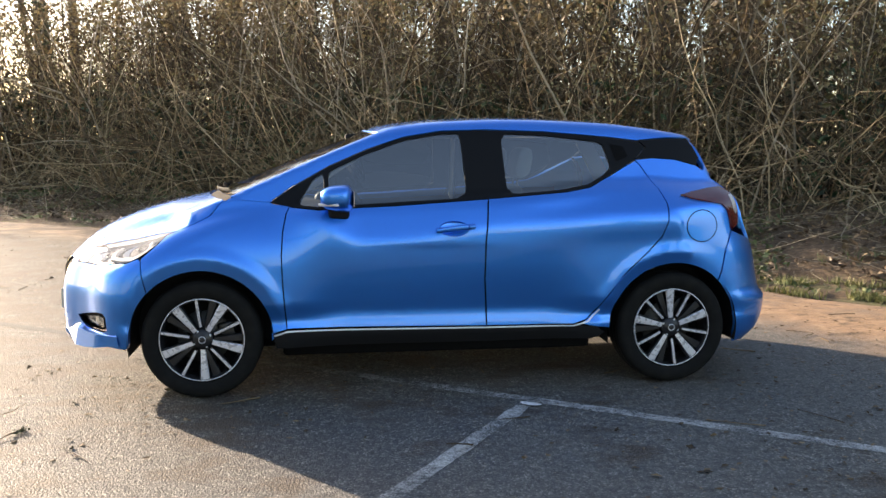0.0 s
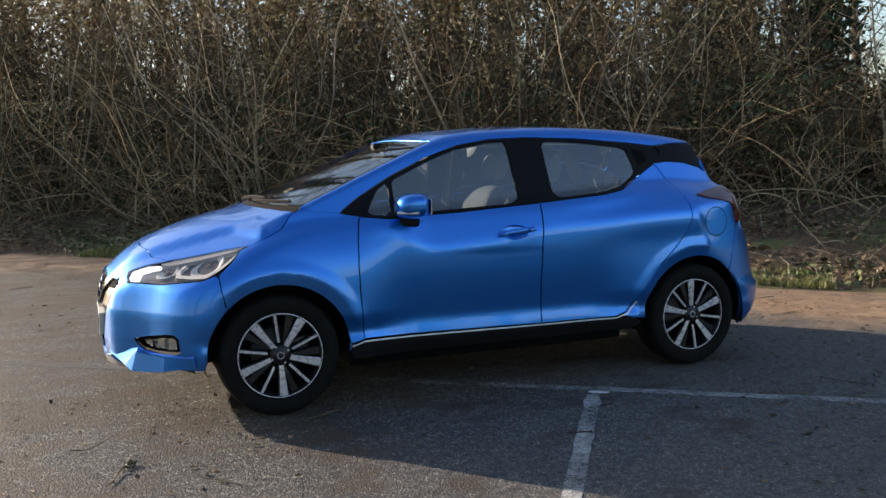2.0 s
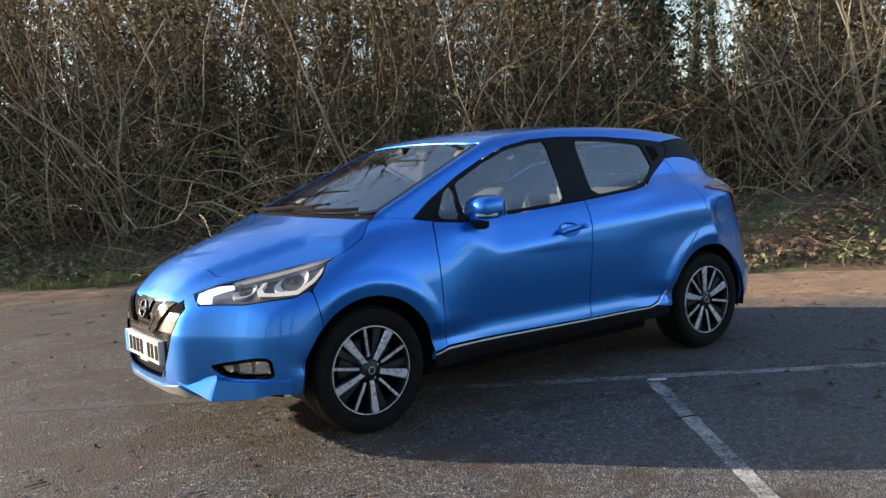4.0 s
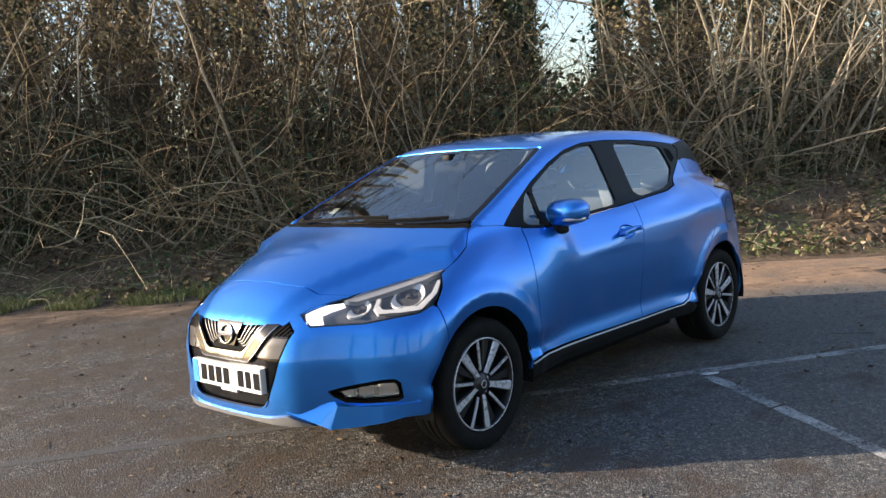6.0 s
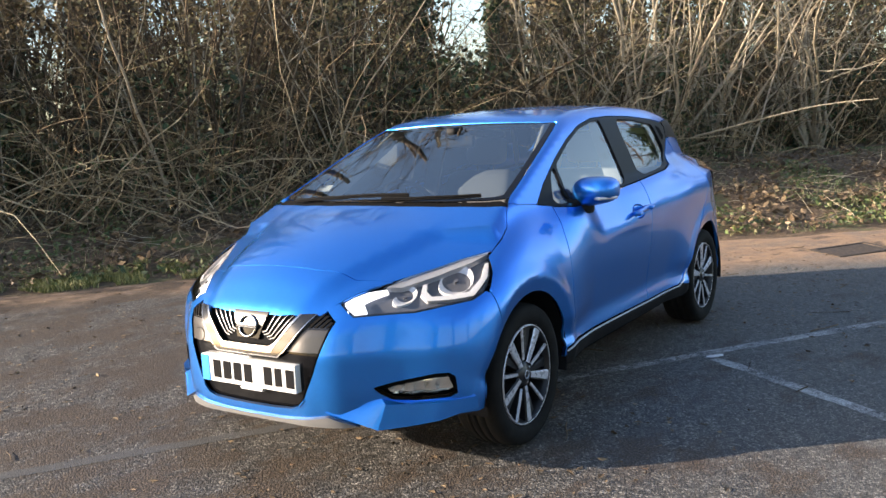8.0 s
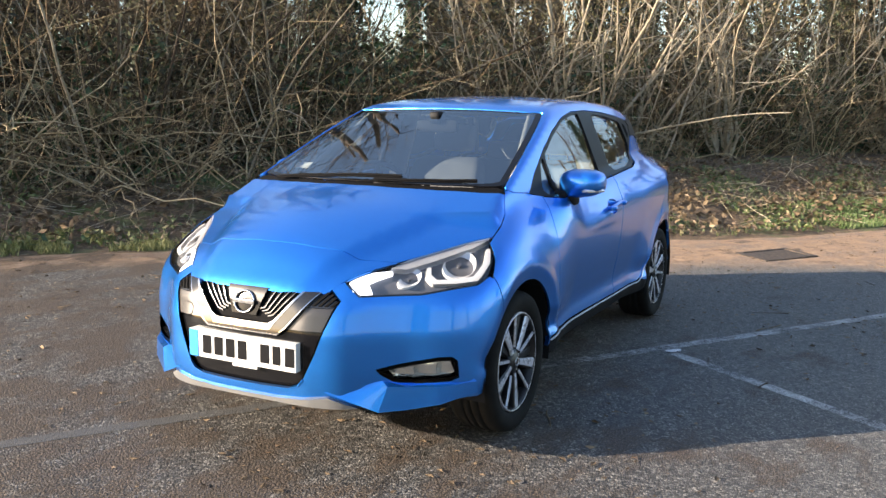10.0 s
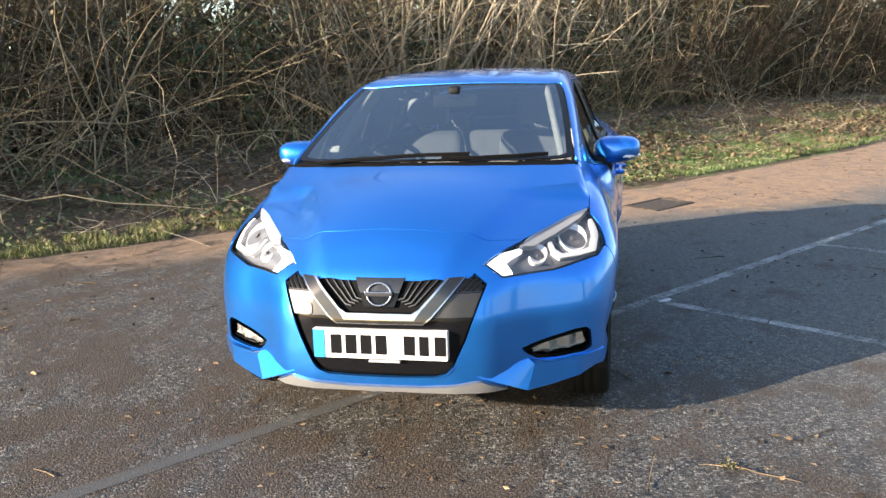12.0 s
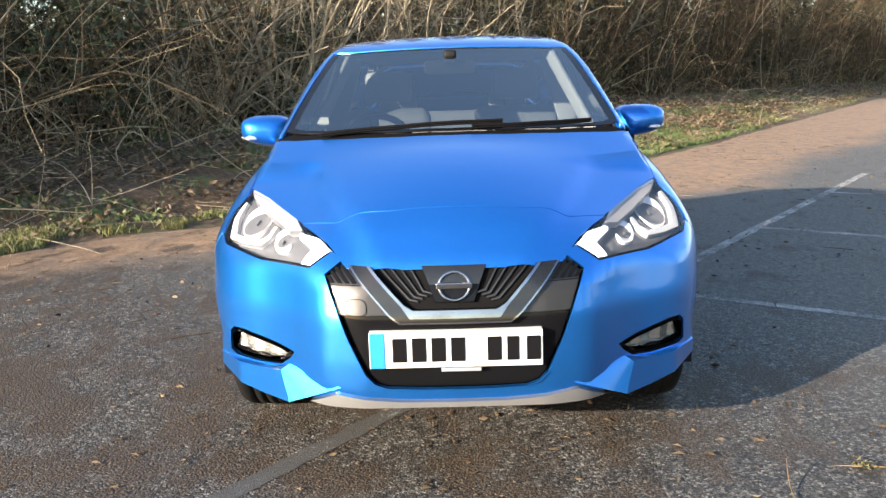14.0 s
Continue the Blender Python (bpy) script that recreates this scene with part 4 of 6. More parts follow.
def panel(name, edge, kind, mat, parent, label="", holes=(), cell=0.03, inset=0.0025, lift=0.0, deep=0.018, flip=False, edge_mat=None, shape=None):
    """Sheet on the body's surface inside a closed line of surface points, with turned-in edges. flip: the car's other side."""
    from mathutils.geometry import delaunay_2d_cdt
    loops = []
    for k, e in enumerate([edge, *holes]):
        e = np.asarray(e, float)
        q = to_space(kind, e)
        area = np.sum(q[:, 0] * np.roll(q[:, 1], -1) - np.roll(q[:, 0], -1) * q[:, 1])
        if area < 0:
            e, q = e[::-1], q[::-1]
        tan = np.roll(q, -1, 0) - np.roll(q, 1, 0)
        tan /= np.maximum(np.linalg.norm(tan, axis=1, keepdims=True), 1e-9)
        q = q + np.stack([-tan[:, 1], tan[:, 0]], 1) * (inset if k == 0 else -inset)
        loops.append(q)
    lo, hi = loops[0].min(0), loops[0].max(0)
    gx, gy = np.meshgrid(np.arange(lo[0] + cell / 2, hi[0], cell), np.arange(lo[1] + cell / 2, hi[1], cell))
    gx = gx + (np.arange(gx.shape[0]) % 2)[:, None] * cell / 2
    g = np.stack([gx.ravel(), gy.ravel()], 1)
    keep = inside(g, loops[0]) & ~near(g, loops[0], cell * 0.45)
    for h in loops[1:]:
        keep &= ~inside(g, h) & ~near(g, h, cell * 0.45)
    pts = np.concatenate(loops + [g[keep]])
    edges, k = [], 0
    for q in loops:
        edges += [(k + i, k + (i + 1) % len(q)) for i in range(len(q))]
        k += len(q)
    vs, _, fs, *_ = delaunay_2d_cdt([Vector(q) for q in pts], edges, [], 0, 1e-7)
    vs = np.array([tuple(v) for v in vs])
    fs = np.array([tuple(f) for f in fs if len(f) == 3])
    mid = vs[fs].mean(1)
    ok = inside(mid, loops[0])
    for h in loops[1:]:
        ok &= ~inside(mid, h)
    fs = fs[ok]
    p = from_space(kind, vs)
    nrm = slope(p)
    if shape is not None:
        p = shape(p, vs)
    p = p + nrm * lift
    wind = np.einsum("ij,ij->i", np.cross(p[fs[:, 1]] - p[fs[:, 0]], p[fs[:, 2]] - p[fs[:, 0]]), nrm[fs[:, 0]])
    fs = np.where((wind < 0)[:, None], fs[:, ::-1], fs)
    verts, faces, normals, slots = list(p), [tuple(f) for f in fs], list(nrm), [0] * len(fs)
    if deep:
        for q in loops:
            s = from_space(kind, q)
            n1 = slope(s)
            if shape is not None:
                s = shape(s, q)
            s = s + n1 * lift
            t1 = np.roll(s, -1, 0) - np.roll(s, 1, 0)
            out = np.cross(t1, n1)
            out /= np.maximum(np.linalg.norm(out, axis=1, keepdims=True), 1e-9)
            if q is not loops[0]:
                out = -out
            b = len(verts)
            m = len(s)
            verts += list(s) + list(s - n1 * deep - out * deep * 0.25 * (1 if q is loops[0] else -1))
            normals += list((out + n1 * 0.6) / np.linalg.norm(out + n1 * 0.6, axis=1, keepdims=True)) * 1 + list(out)
            for i in range(m):
                j = (i + 1) % m
                faces.append((b + i, b + m + i, b + m + j, b + j) if q is loops[0] else (b + i, b + j, b + m + j, b + m + i))
                slots.append(1 if edge_mat else 0)
    verts, normals = np.array(verts), np.array(normals)
    if flip:
        verts, normals = verts * (1, -1, 1), normals * (1, -1, 1)
        faces = [f[::-1] for f in faces]
    return link_mesh(name, verts, faces, [mat, edge_mat] if edge_mat else mat, parent, label, None if shape is not None else normals, slots=slots)


def side_pts(pts, step=0.02, closed=True):
    return from_space("side", dense(pts, step, closed))


def top_pts(pts, step=0.02, closed=True):
    return from_space("top", dense(pts, step, closed))


def front_pts(yz, step=0.015):
    """Points of the nose given by y and z, seen from ahead."""
    q = dense(yz, step)
    return cast(np.stack([np.full(len(q), -2.4), q[:, 0], q[:, 1]], 1), np.tile((1.0, 0, 0), (len(q), 1)), 1.6)


car = new("hatchback_car")
tagged(car, "metallic blue five-door hatchback car parked on worn asphalt", "car")

# lines on the flank, as x and z
F_GAP = [(-0.905, 0.335), (-0.83, 0.36), (-0.838, 0.46), (-0.848, 0.60), (-0.852, 0.74), (-0.845, 0.86), (-0.827, 0.955), (-0.81, 0.99)]
B_GAP = [(0.224, 0.345), (0.222, 0.45), (0.210, 0.60), (0.212, 0.80), (0.232, 1.0), (0.243, 1.04)]
R_GAP = [(0.70, 0.345), (0.77, 0.37), (0.835, 0.44), (0.90, 0.53), (0.985, 0.635), (1.10, 0.74), (1.175, 0.82), (1.206, 0.90), (1.212, 1.0), (1.19, 1.08), (1.15, 1.15), (1.115, 1.205)]
BELT = [(-0.915, 1.008), (-0.80, 0.987), (-0.66, 0.975), (-0.247, 0.992), (0.233, 1.025), (0.663, 1.060), (0.80, 1.083), (0.927, 1.140), (1.02, 1.19), (1.09, 1.225)]
DLO_TOP = [(1.16, 1.30), (1.12, 1.335), (0.94, 1.355), (0.566, 1.384), (0.24, 1.393), (0.0, 1.385), (-0.20, 1.352), (-0.40, 1.285), (-0.60, 1.198), (-0.80, 1.088), (-0.915, 1.008)]


def mirrored(fn):
    for flip in (False, True):
        fn(flip)


def belt_seg(x0, x1):
    """The belt line between two x."""
    bx, bz = zip(*BELT)
    f = lambda x: float(np.interp(x, bx, bz))
    return [(x0, f(x0))] + [q for q in BELT if min(x0, x1) < q[0] < max(x0, x1)] [::1 if x0 < x1 else -1] + [(x1, f(x1))]


HOOD_L = [(-1.942, 0.377), (-1.90, 0.404), (-1.85, 0.440), (-1.769, 0.496), (-1.65, 0.565), (-1.5, 0.660), (-1.387, 0.744), (-1.30, 0.742), (-1.22, 0.725), (-1.15, 0.690)]
hood_side = [(x, -y) for x, y in HOOD_L]
COWL = [(-1.15, -0.690), (-1.19, -0.60), (-1.245, -0.40), (-1.28, -0.2), (-1.29, 0.0)]
NOSE = [(-2.052, 0.0), (-2.047, -0.15), (-2.035, -0.25), (-2.005, -0.335), (-1.942, -0.377)]
SEAM = [(-1.755, -0.500), (-1.83, -0.37), (-1.868, -0.2), (-1.876, 0.0)]


def both(half):
    """A half outline from the nose side to the middle, closed with its mirror."""
    return half + [(x, -y) for x, y in half[::-1]]


rear_half = SEAM[::-1] + [q for q in hood_side if q[0] > -1.75] + COWL[1:]
panel("bonnet", top_pts(rear_half[:-1] + [rear_half[-1]] + [(x, -y) for x, y in rear_half[-2:0:-1]]), "top", M["paint"], car, cell=0.035, inset=0.0018)
nose_half = NOSE + [q for q in hood_side[1:] if q[0] < -1.76] + SEAM
panel("nose_panel", top_pts(nose_half + [(x, -y) for x, y in nose_half[-2:0:-1]]), "top", M["paint"], car, cell=0.03, inset=0.0018)

# headlamp outline as points on the nose: y, z seen from ahead, the tail of it from the side
HL_UP = [tuple(v) for v in top_pts([q for q in hood_side if q[0] < -1.395], 0.03, False)]
HL_TIP = tuple(top_pts([(-1.387, -0.744)], 0.03, False)[0])
HL_LOW = [(-1.43, -0.765, 0.850), (-1.48, -0.782, 0.795), (-1.55, -0.778, 0.735), (-1.615, -0.763, 0.709), (-1.715, -0.698, 0.697), (-1.803, -0.627, 0.683), (-1.88, -0.537, 0.683)]
HL3 = [(-1.957, -0.450, 0.682)] + HL_UP + [HL_TIP] + HL_LOW



def on_skin(pts, step=0.015, kind="front", closed=True):
    """Points near the body brought onto it."""
    return from_space(kind, to_space(kind, dense(pts, step, closed)))


hl_edge = on_skin(HL3)

GRILLE = [(-0.335, 0.712), (-0.395, 0.668), (-0.362, 0.58), (-0.322, 0.47), (-0.275, 0.368), (-0.25, 0.340), (-0.21, 0.326), (-0.1, 0.322), (0.0, 0.322)]
bump_left = [HL3[1], HL3[0]] + HL_LOW[:1:-1]
arch_f = [(x, z) for x, z in arc(-WB, RIDE, 0.362, 136, 182, 14)]
low_left = [(-1.632, 0.272), (-1.66, 0.268)]
WING_SEAM = [tuple(q) for q in side_pts([(HL_LOW[2][0] - 0.002, HL_LOW[2][2] - 0.01), (-1.545, 0.66), (-WB + 0.362 * math.cos(radians(136)), RIDE + 0.362 * math.sin(radians(136)))], 0.02, False)]
b3 = [tuple(q) for q in dense(bump_left, 0.015, False)]
b3 += WING_SEAM[:-1]
b3 += [tuple(q) for q in side_pts([*arch_f, *low_left], 0.02, False)]
fr_low = cast(*[np.array(v) for v in zip(*[((-2.6 * math.cos(radians(a)) - 0.6, -2.6 * math.sin(radians(a)), 0.270 - 0.008 * math.sin(a / 33 * 3.1416)), (math.cos(radians(a)), math.sin(radians(a)), 0.0)) for a in range(33, -1, -3)])], 2.6)
b3 += [tuple(q) for q in fr_low]
g_left = cast(np.array([(-2.4, y, z) for y, z in dense(GRILLE, 0.015, False)]), np.tile((1.0, 0, 0), (len(dense(GRILLE, 0.015, False)), 1)), 1.6)
fog_rim = [(-1.935, -0.512, 0.405), (-1.89, -0.57, 0.420), (-1.79, -0.695, 0.444), (-1.755, -0.735, 0.444), (-1.74, -0.752, 0.428), (-1.735, -0.758, 0.362), (-1.76, -0.742, 0.350), (-1.84, -0.645, 0.346), (-1.895, -0.57, 0.354), (-1.925, -0.53, 0.384)]
fog_l = on_skin(fog_rim, 0.012)
full = [q for q in b3 if True] + [(x, -y, z) for x, y, z in b3[::-1]] + [(x, -y, z) for x, y, z in [tuple(q) for q in g_left]] + [tuple(q) for q in g_left[::-1]]
panel("front_bumper", on_skin(full, 0.5), "front", M["paint"], car, holes=(fog_l, fog_l[::-1] * (1, -1, 1)), cell=0.028, deep=0.02)


def bowl(c, r, deep):
    """Sinks a sheet into a bowl about a point."""
    c = np.array(c)

    def f(p, q):
        d = np.linalg.norm(p - c, axis=1) / r
        return p - slope(p) * (deep * np.clip(1 - d * d, 0, 1))[:, None]
    return f


DOORS = {}
HANDLE_CUP = side_pts([(0.045 + 0.075 * math.cos(a), 0.872 + 0.036 * math.sin(a)) for a in np.linspace(0, 2 * math.pi, 30)[:-1]], 0.1)


def flank(flip):
    # wing
    wing = [HL_TIP] + [tuple(q) for q in top_pts([q for q in hood_side if q[0] > -1.38], 0.02, False)]
    wing += [tuple(q) for q in side_pts([(-1.06, 1.018), (-0.97, 1.012), (-0.915, 1.006), (-0.81, 0.989)], 0.02, False)]
    wing += [tuple(q) for q in side_pts(F_GAP[::-1][1:] + [(-0.905, 0.30)] + arc(-WB, RIDE, 0.362, 0, 136, 34), 0.02, False)]
    wing += WING_SEAM[-2::-1] + [HL_LOW[2], HL_LOW[1], HL_LOW[0]]
    panel("front_wing", on_skin(wing, 0.02, "polar"), "polar", M["paint"], car, flip=flip, cell=0.017)
    # doors
    fd = F_GAP[1:] + belt_seg(-0.81, 0.24) + B_GAP[::-1][1:]
    door_a = panel("front_door", side_pts(fd), "side", M["paint"], car, flip=flip, inset=0.0042, holes=(HANDLE_CUP,))
    rd = B_GAP + belt_seg(0.243, 1.09) + R_GAP[::-1]
    door_b = panel("rear_door", side_pts(rd), "side", M["paint"], car, flip=flip, inset=0.0042)
    DOORS[flip] = door_a
    # sill takes black instead of body blue: the shade is in its colour
    sill = [(-0.885, 0.255), (0.224, 0.252), (0.80, 0.262), (0.875, 0.30), (0.82, 0.336), (0.72, 0.338), (0.224, 0.338), (-0.83, 0.352), (-0.905, 0.33)]
    panel("sill", side_pts(sill), "side", M["black_plastic"], car, "sill under the doors, coloured black for the shade there", flip=flip, inset=0.001)
    strip = [(-0.90, 0.328), (-0.83, 0.352), (0.224, 0.342), (0.70, 0.342), (0.775, 0.364), (0.835, 0.430), (0.842, 0.426), (0.781, 0.357), (0.703, 0.335), (0.224, 0.334), (-0.83, 0.344), (-0.89, 0.322)]
    panel("sill_strip", side_pts(strip), "side", M["sill_glint"], car, "thin pale strip painted as the reflection along the sill edge", flip=flip, inset=0, lift=0.004, deep=0.004)
    q = [tuple(v) for v in side_pts(R_GAP[1:] + [(1.09, 1.228), (1.2, 1.238), (1.34, 1.228), (1.47, 1.195)], 0.02, False)]
    q += [(1.56, -0.60, 1.15), (1.62, -0.63, 1.06)]
    q += [tuple(v) for v in side_pts([(1.55, 0.99), (1.575, 0.95), (1.60, 0.845), (1.56, 0.74), (1.535, 0.62)] + arc(WB, RIDE, 0.362, 46, 178, 34) + [(0.80, 0.336), (0.735, 0.350)], 0.02, False)]
    panel("quarter_panel", on_skin(q, 0.02, "polar"), "polar", M["paint"], car, flip=flip, cell=0.019)
    flap = side_pts([(1.41 + 0.093 * math.cos(a), 0.873 + 0.086 * math.sin(a)) for a in np.linspace(0, 2 * math.pi, 40)[:-1]], 0.1)
    if not flip:
        panel("fuel_flap", flap, "side", M["paint"], car, cell=0.02, lift=0.0012, deep=0.006, edge_mat=M["gap"])
        ring = side_pts([(1.41 + 0.096 * math.cos(a), 0.873 + 0.089 * math.sin(a)) for a in np.linspace(0, 2 * math.pi, 40)[:-1]], 0.1)
        panel("fuel_flap_gap", ring, "side", M["gap"], car, cell=0.02, lift=0.0006, deep=0, inset=0)
    # window surround and panes
    dlo = BELT + DLO_TOP[:-1]
    pane_a = rounded([(-0.765, 1.000), (-0.632, 0.990), (-0.632, 1.162), (-0.69, 1.125)], 2, 0.12)
    pane_b = rounded([(-0.605, 0.993), (0.128, 1.032), (0.105, 1.372), (0.0, 1.368), (-0.20, 1.333), (-0.40, 1.262), (-0.605, 1.168)], 2, 0.08)
    pane_c = rounded([(0.352, 1.050), (0.66, 1.076), (0.80, 1.101), (0.90, 1.150), (0.945, 1.19), (0.905, 1.325), (0.60, 1.360), (0.335, 1.372)], 2, 0.1)
    pane_d = rounded([(0.975, 1.215), (1.055, 1.245), (1.03, 1.305), (0.945, 1.320)], 2, 0.1)
    holes = [side_pts(v, 0.03) for v in (pane_a, pane_b, pane_c)]
    panel("window_surround", side_pts(dlo), "side", M["black_satin"], car, "satin black window frame", holes=holes, flip=flip, lift=-0.002, deep=0.02)
    for nm, v, mt, own in (("quarter_window", holes[0], "glass", car), ("door_window", holes[1], "glass", door_a), ("door_window", holes[2], "glass", door_b)):
        g = panel(nm, v, "side", M[mt], own, flip=flip, lift=-0.010, deep=0, inset=-0.004)
        g.visible_shadow = False
    panel("pillar_trim", side_pts(pane_d, 0.03), "side", M["gap"], car, flip=flip, lift=0.001, deep=0)
    cp = [tuple(v) for v in side_pts([(1.09, 1.228), (1.165, 1.30), (1.125, 1.336), (1.30, 1.350), (1.44, 1.350)], 0.02, False)]
    cp += [tuple(v) for v in side_pts([(1.47, 1.30), (1.50, 1.24), (1.475, 1.195), (1.34, 1.228), (1.2, 1.238)], 0.02, False)]
    panel("rear_pillar", np.array(cp), "side", M["black_satin"], car, "black rear pillar panel", flip=flip)
    # tail lamp
    tl = side_pts([(1.300, 1.035), (1.38, 1.052), (1.50, 1.070), (1.585, 1.075), (1.635, 1.045), (1.655, 0.95), (1.645, 0.875), (1.600, 0.845), (1.588, 0.90), (1.575, 0.95), (1.54, 0.982), (1.44, 1.0), (1.36, 1.015)])
    lamp = panel("tail_lamp", tl, "side", M["red_lens"], car, "dark red tail lamp lens", flip=flip, lift=0.010, deep=0.03, cell=0.02)
    panel("reversing_lens", side_pts([(1.60, 1.03), (1.628, 1.03), (1.645, 0.95), (1.63, 0.93), (1.612, 0.96)]), "side", M["smoke_lens"], lamp, "clear reversing lens", flip=flip, lift=0.0115, deep=0.002, inset=0)


mirrored(flank)

# roof with both front pillars
def mir(pts):
    return [(x, -y, z) for x, y, z in [tuple(v) for v in pts]][::-1]


WS_SIDE = [(-1.08, -0.664), (-0.95, -0.650), (-0.80, -0.630), (-0.62, -0.604), (-0.45, -0.576), (-0.335, -0.552)]
WS_TOP = [(-0.335, -0.552), (-0.362, -0.48), (-0.385, -0.30), (-0.398, -0.15), (-0.402, 0.0)]
WS_LOW = [(-1.24, 0.0), (-1.23, -0.2), (-1.195, -0.40), (-1.145, -0.56), (-1.11, -0.635), (-1.08, -0.664)]
r_left = [tuple(v) for v in top_pts(WS_TOP[::-1], 0.02, False)] + [tuple(v) for v in top_pts(WS_SIDE[::-1], 0.02, False)][1:]
r_left += [tuple(v) for v in top_pts([(-1.12, -0.680)], 0.02, False)]
r_left += [tuple(v) for v in side_pts([(-1.06, 1.022), (-0.94, 1.012)] + DLO_TOP[::-1][0:-1] + [(1.125, 1.338), (1.30, 1.353), (1.44, 1.353)], 0.02, False)]
r_left += [tuple(v) for v in top_pts([(1.475, -0.50), (1.515, -0.30), (1.53, 0.0)], 0.02, False)]
panel("roof", np.array(r_left + mir(r_left[1:-1])), "polar", M["paint"], car, cell=0.035)
w_left = [tuple(v) for v in top_pts(WS_LOW, 0.02, False)] + [tuple(v) for v in top_pts(WS_SIDE, 0.02, False)][1:] + [tuple(v) for v in top_pts(WS_TOP, 0.02, False)][1:]
ws_edge = np.array(w_left + mir(w_left[1:-1]))
inner = ws_edge.copy()
cen = np.array((-0.79, 0.0, 1.22))
inner = on_skin([tuple(v) for v in (cen + (ws_edge - cen) * (0.95, 0.945, 0.95))], 0.5, "top")
panel("windscreen_band", ws_edge, "top", M["black_gloss"], car, "black ceramic edge of the windscreen", holes=(inner,), lift=-0.003, deep=0.006, inset=0.003)
ws = panel("windscreen", inner, "top", M["screen_glass"], car, cell=0.05, lift=-0.004, deep=0, inset=-0.002)
ws.visible_shadow = False
cw = [tuple(v) for v in top_pts([(x + 0.004, y) for x, y in COWL[::-1]], 0.02, False)] + [tuple(v) for v in top_pts([(-1.12, -0.678)] + WS_LOW[::-1][1:], 0.02, False)]
cw = cw[:-1] + [cw[-1]]
panel("scuttle", np.array(cw + mir(cw)), "top", M["gap"], car, "black plastic scuttle under the windscreen", lift=-0.012, deep=0.0, inset=-0.004)



def gap_seal(flip):
    for pts in (F_GAP[1:], B_GAP, R_GAP[1:]):
        strip = [(x - 0.016, z) for x, z in pts] + [(x + 0.016, z) for x, z in pts[::-1]]
        panel("door_seal", side_pts(strip), "side", M["gap"], car, "dark rubber door seal", flip=flip, lift=-0.012, deep=0, inset=0)


mirrored(gap_seal)


def pillar_foot(flip):
    foot = [(-1.17, 1.0), (-1.02, 0.985), (-0.90, 0.985), (-0.90, 1.03), (-1.03, 1.045), (-1.12, 1.035)]
    panel("pillar_foot", side_pts(foot), "side", M["paint"], car, flip=flip, lift=-0.006, deep=0, inset=0)


mirrored(pillar_foot)

# rear end
hatch_y = [(-0.60, 1.15), (-0.635, 1.05), (-0.62, 0.90), (-0.585, 0.78), (-0.56, 0.64), (0.0, 0.62)]
h3 = on_skin([(1.3 + 0.4, y, z) for y, z in hatch_y], 0.03, "rear", False)
hl_ = [tuple(v) for v in h3]
up_ = [tuple(v) for v in cast(np.array([(2.4, y, z) for y, z in dense([(0.0, 1.352), (-0.40, 1.34), (-0.50, 1.30), (-0.56, 1.2), (-0.60, 1.15)], 0.03, False)]), np.tile((-1.0, 0, 0), (len(dense([(0.0, 1.352), (-0.40, 1.34), (-0.50, 1.30), (-0.56, 1.2), (-0.60, 1.15)], 0.03, False)), 1)), 1.6)]
gate = up_ + hl_[1:]
rw = on_skin([(1.6, y, z) for y, z in rounded([(-0.45, 1.31), (0.45, 1.31), (0.54, 1.12), (-0.54, 1.12)], 2, 0.1)], 0.05, "rear")
tailgate = panel("tailgate", np.array(gate + mir(gate[1:-1])), "rear", M["paint"], car, holes=(rw,))
rg = panel("rear_window", rw, "rear", M["glass_dark"], tailgate, lift=-0.006, deep=0, inset=-0.003)
rg.visible_shadow = False
rb = [tuple(v) for v in on_skin([(1.7, y, z) for y, z in hatch_y[::-1][:-3]], 0.03, "rear", False)]
rb += [tuple(v) for v in side_pts([(1.605, 0.842), (1.565, 0.74), (1.54, 0.62)] + arc(WB, RIDE, 0.362, 45, -8, 16) + [(1.64, 0.21)], 0.02, False)]
rl = cast(*[np.array(v) for v in zip(*[((2.6 * math.cos(radians(a)) + 0.5, -2.6 * math.sin(radians(a)), 0.205), (-math.cos(radians(a)), math.sin(radians(a)), 0.0)) for a in range(30, -1, -3)])], 2.6)
rb += [tuple(v) for v in rl]
panel("rear_bumper", np.array(rb + mir(rb[1:-1])), "rear", M["paint"], car)


# nose details
def ellipse(c, a, b, n=24):
    """Points about c across the lamp, brought onto the skin."""
    t = Vector((0.72, -0.62, 0.25)).normalized()
    w = Vector((0.1, -0.25, 0.95)).normalized()
    return [tuple(Vector(c) + t * a * math.cos(6.2832 * i / n) + w * b * math.sin(6.2832 * i / n)) for i in range(n)]


def nose_at(y, z, push):
    """Point on the lower bumper given by y and z, pushed out from the skin."""
    p = on_skin([(float(front_z(z)) + float(front_y(abs(y))), y, z)] * 3, 9.0, "front", False)[:1]
    n = slope(p)
    n[:, 2] *= 0.3
    return p[0] + n[0] * push


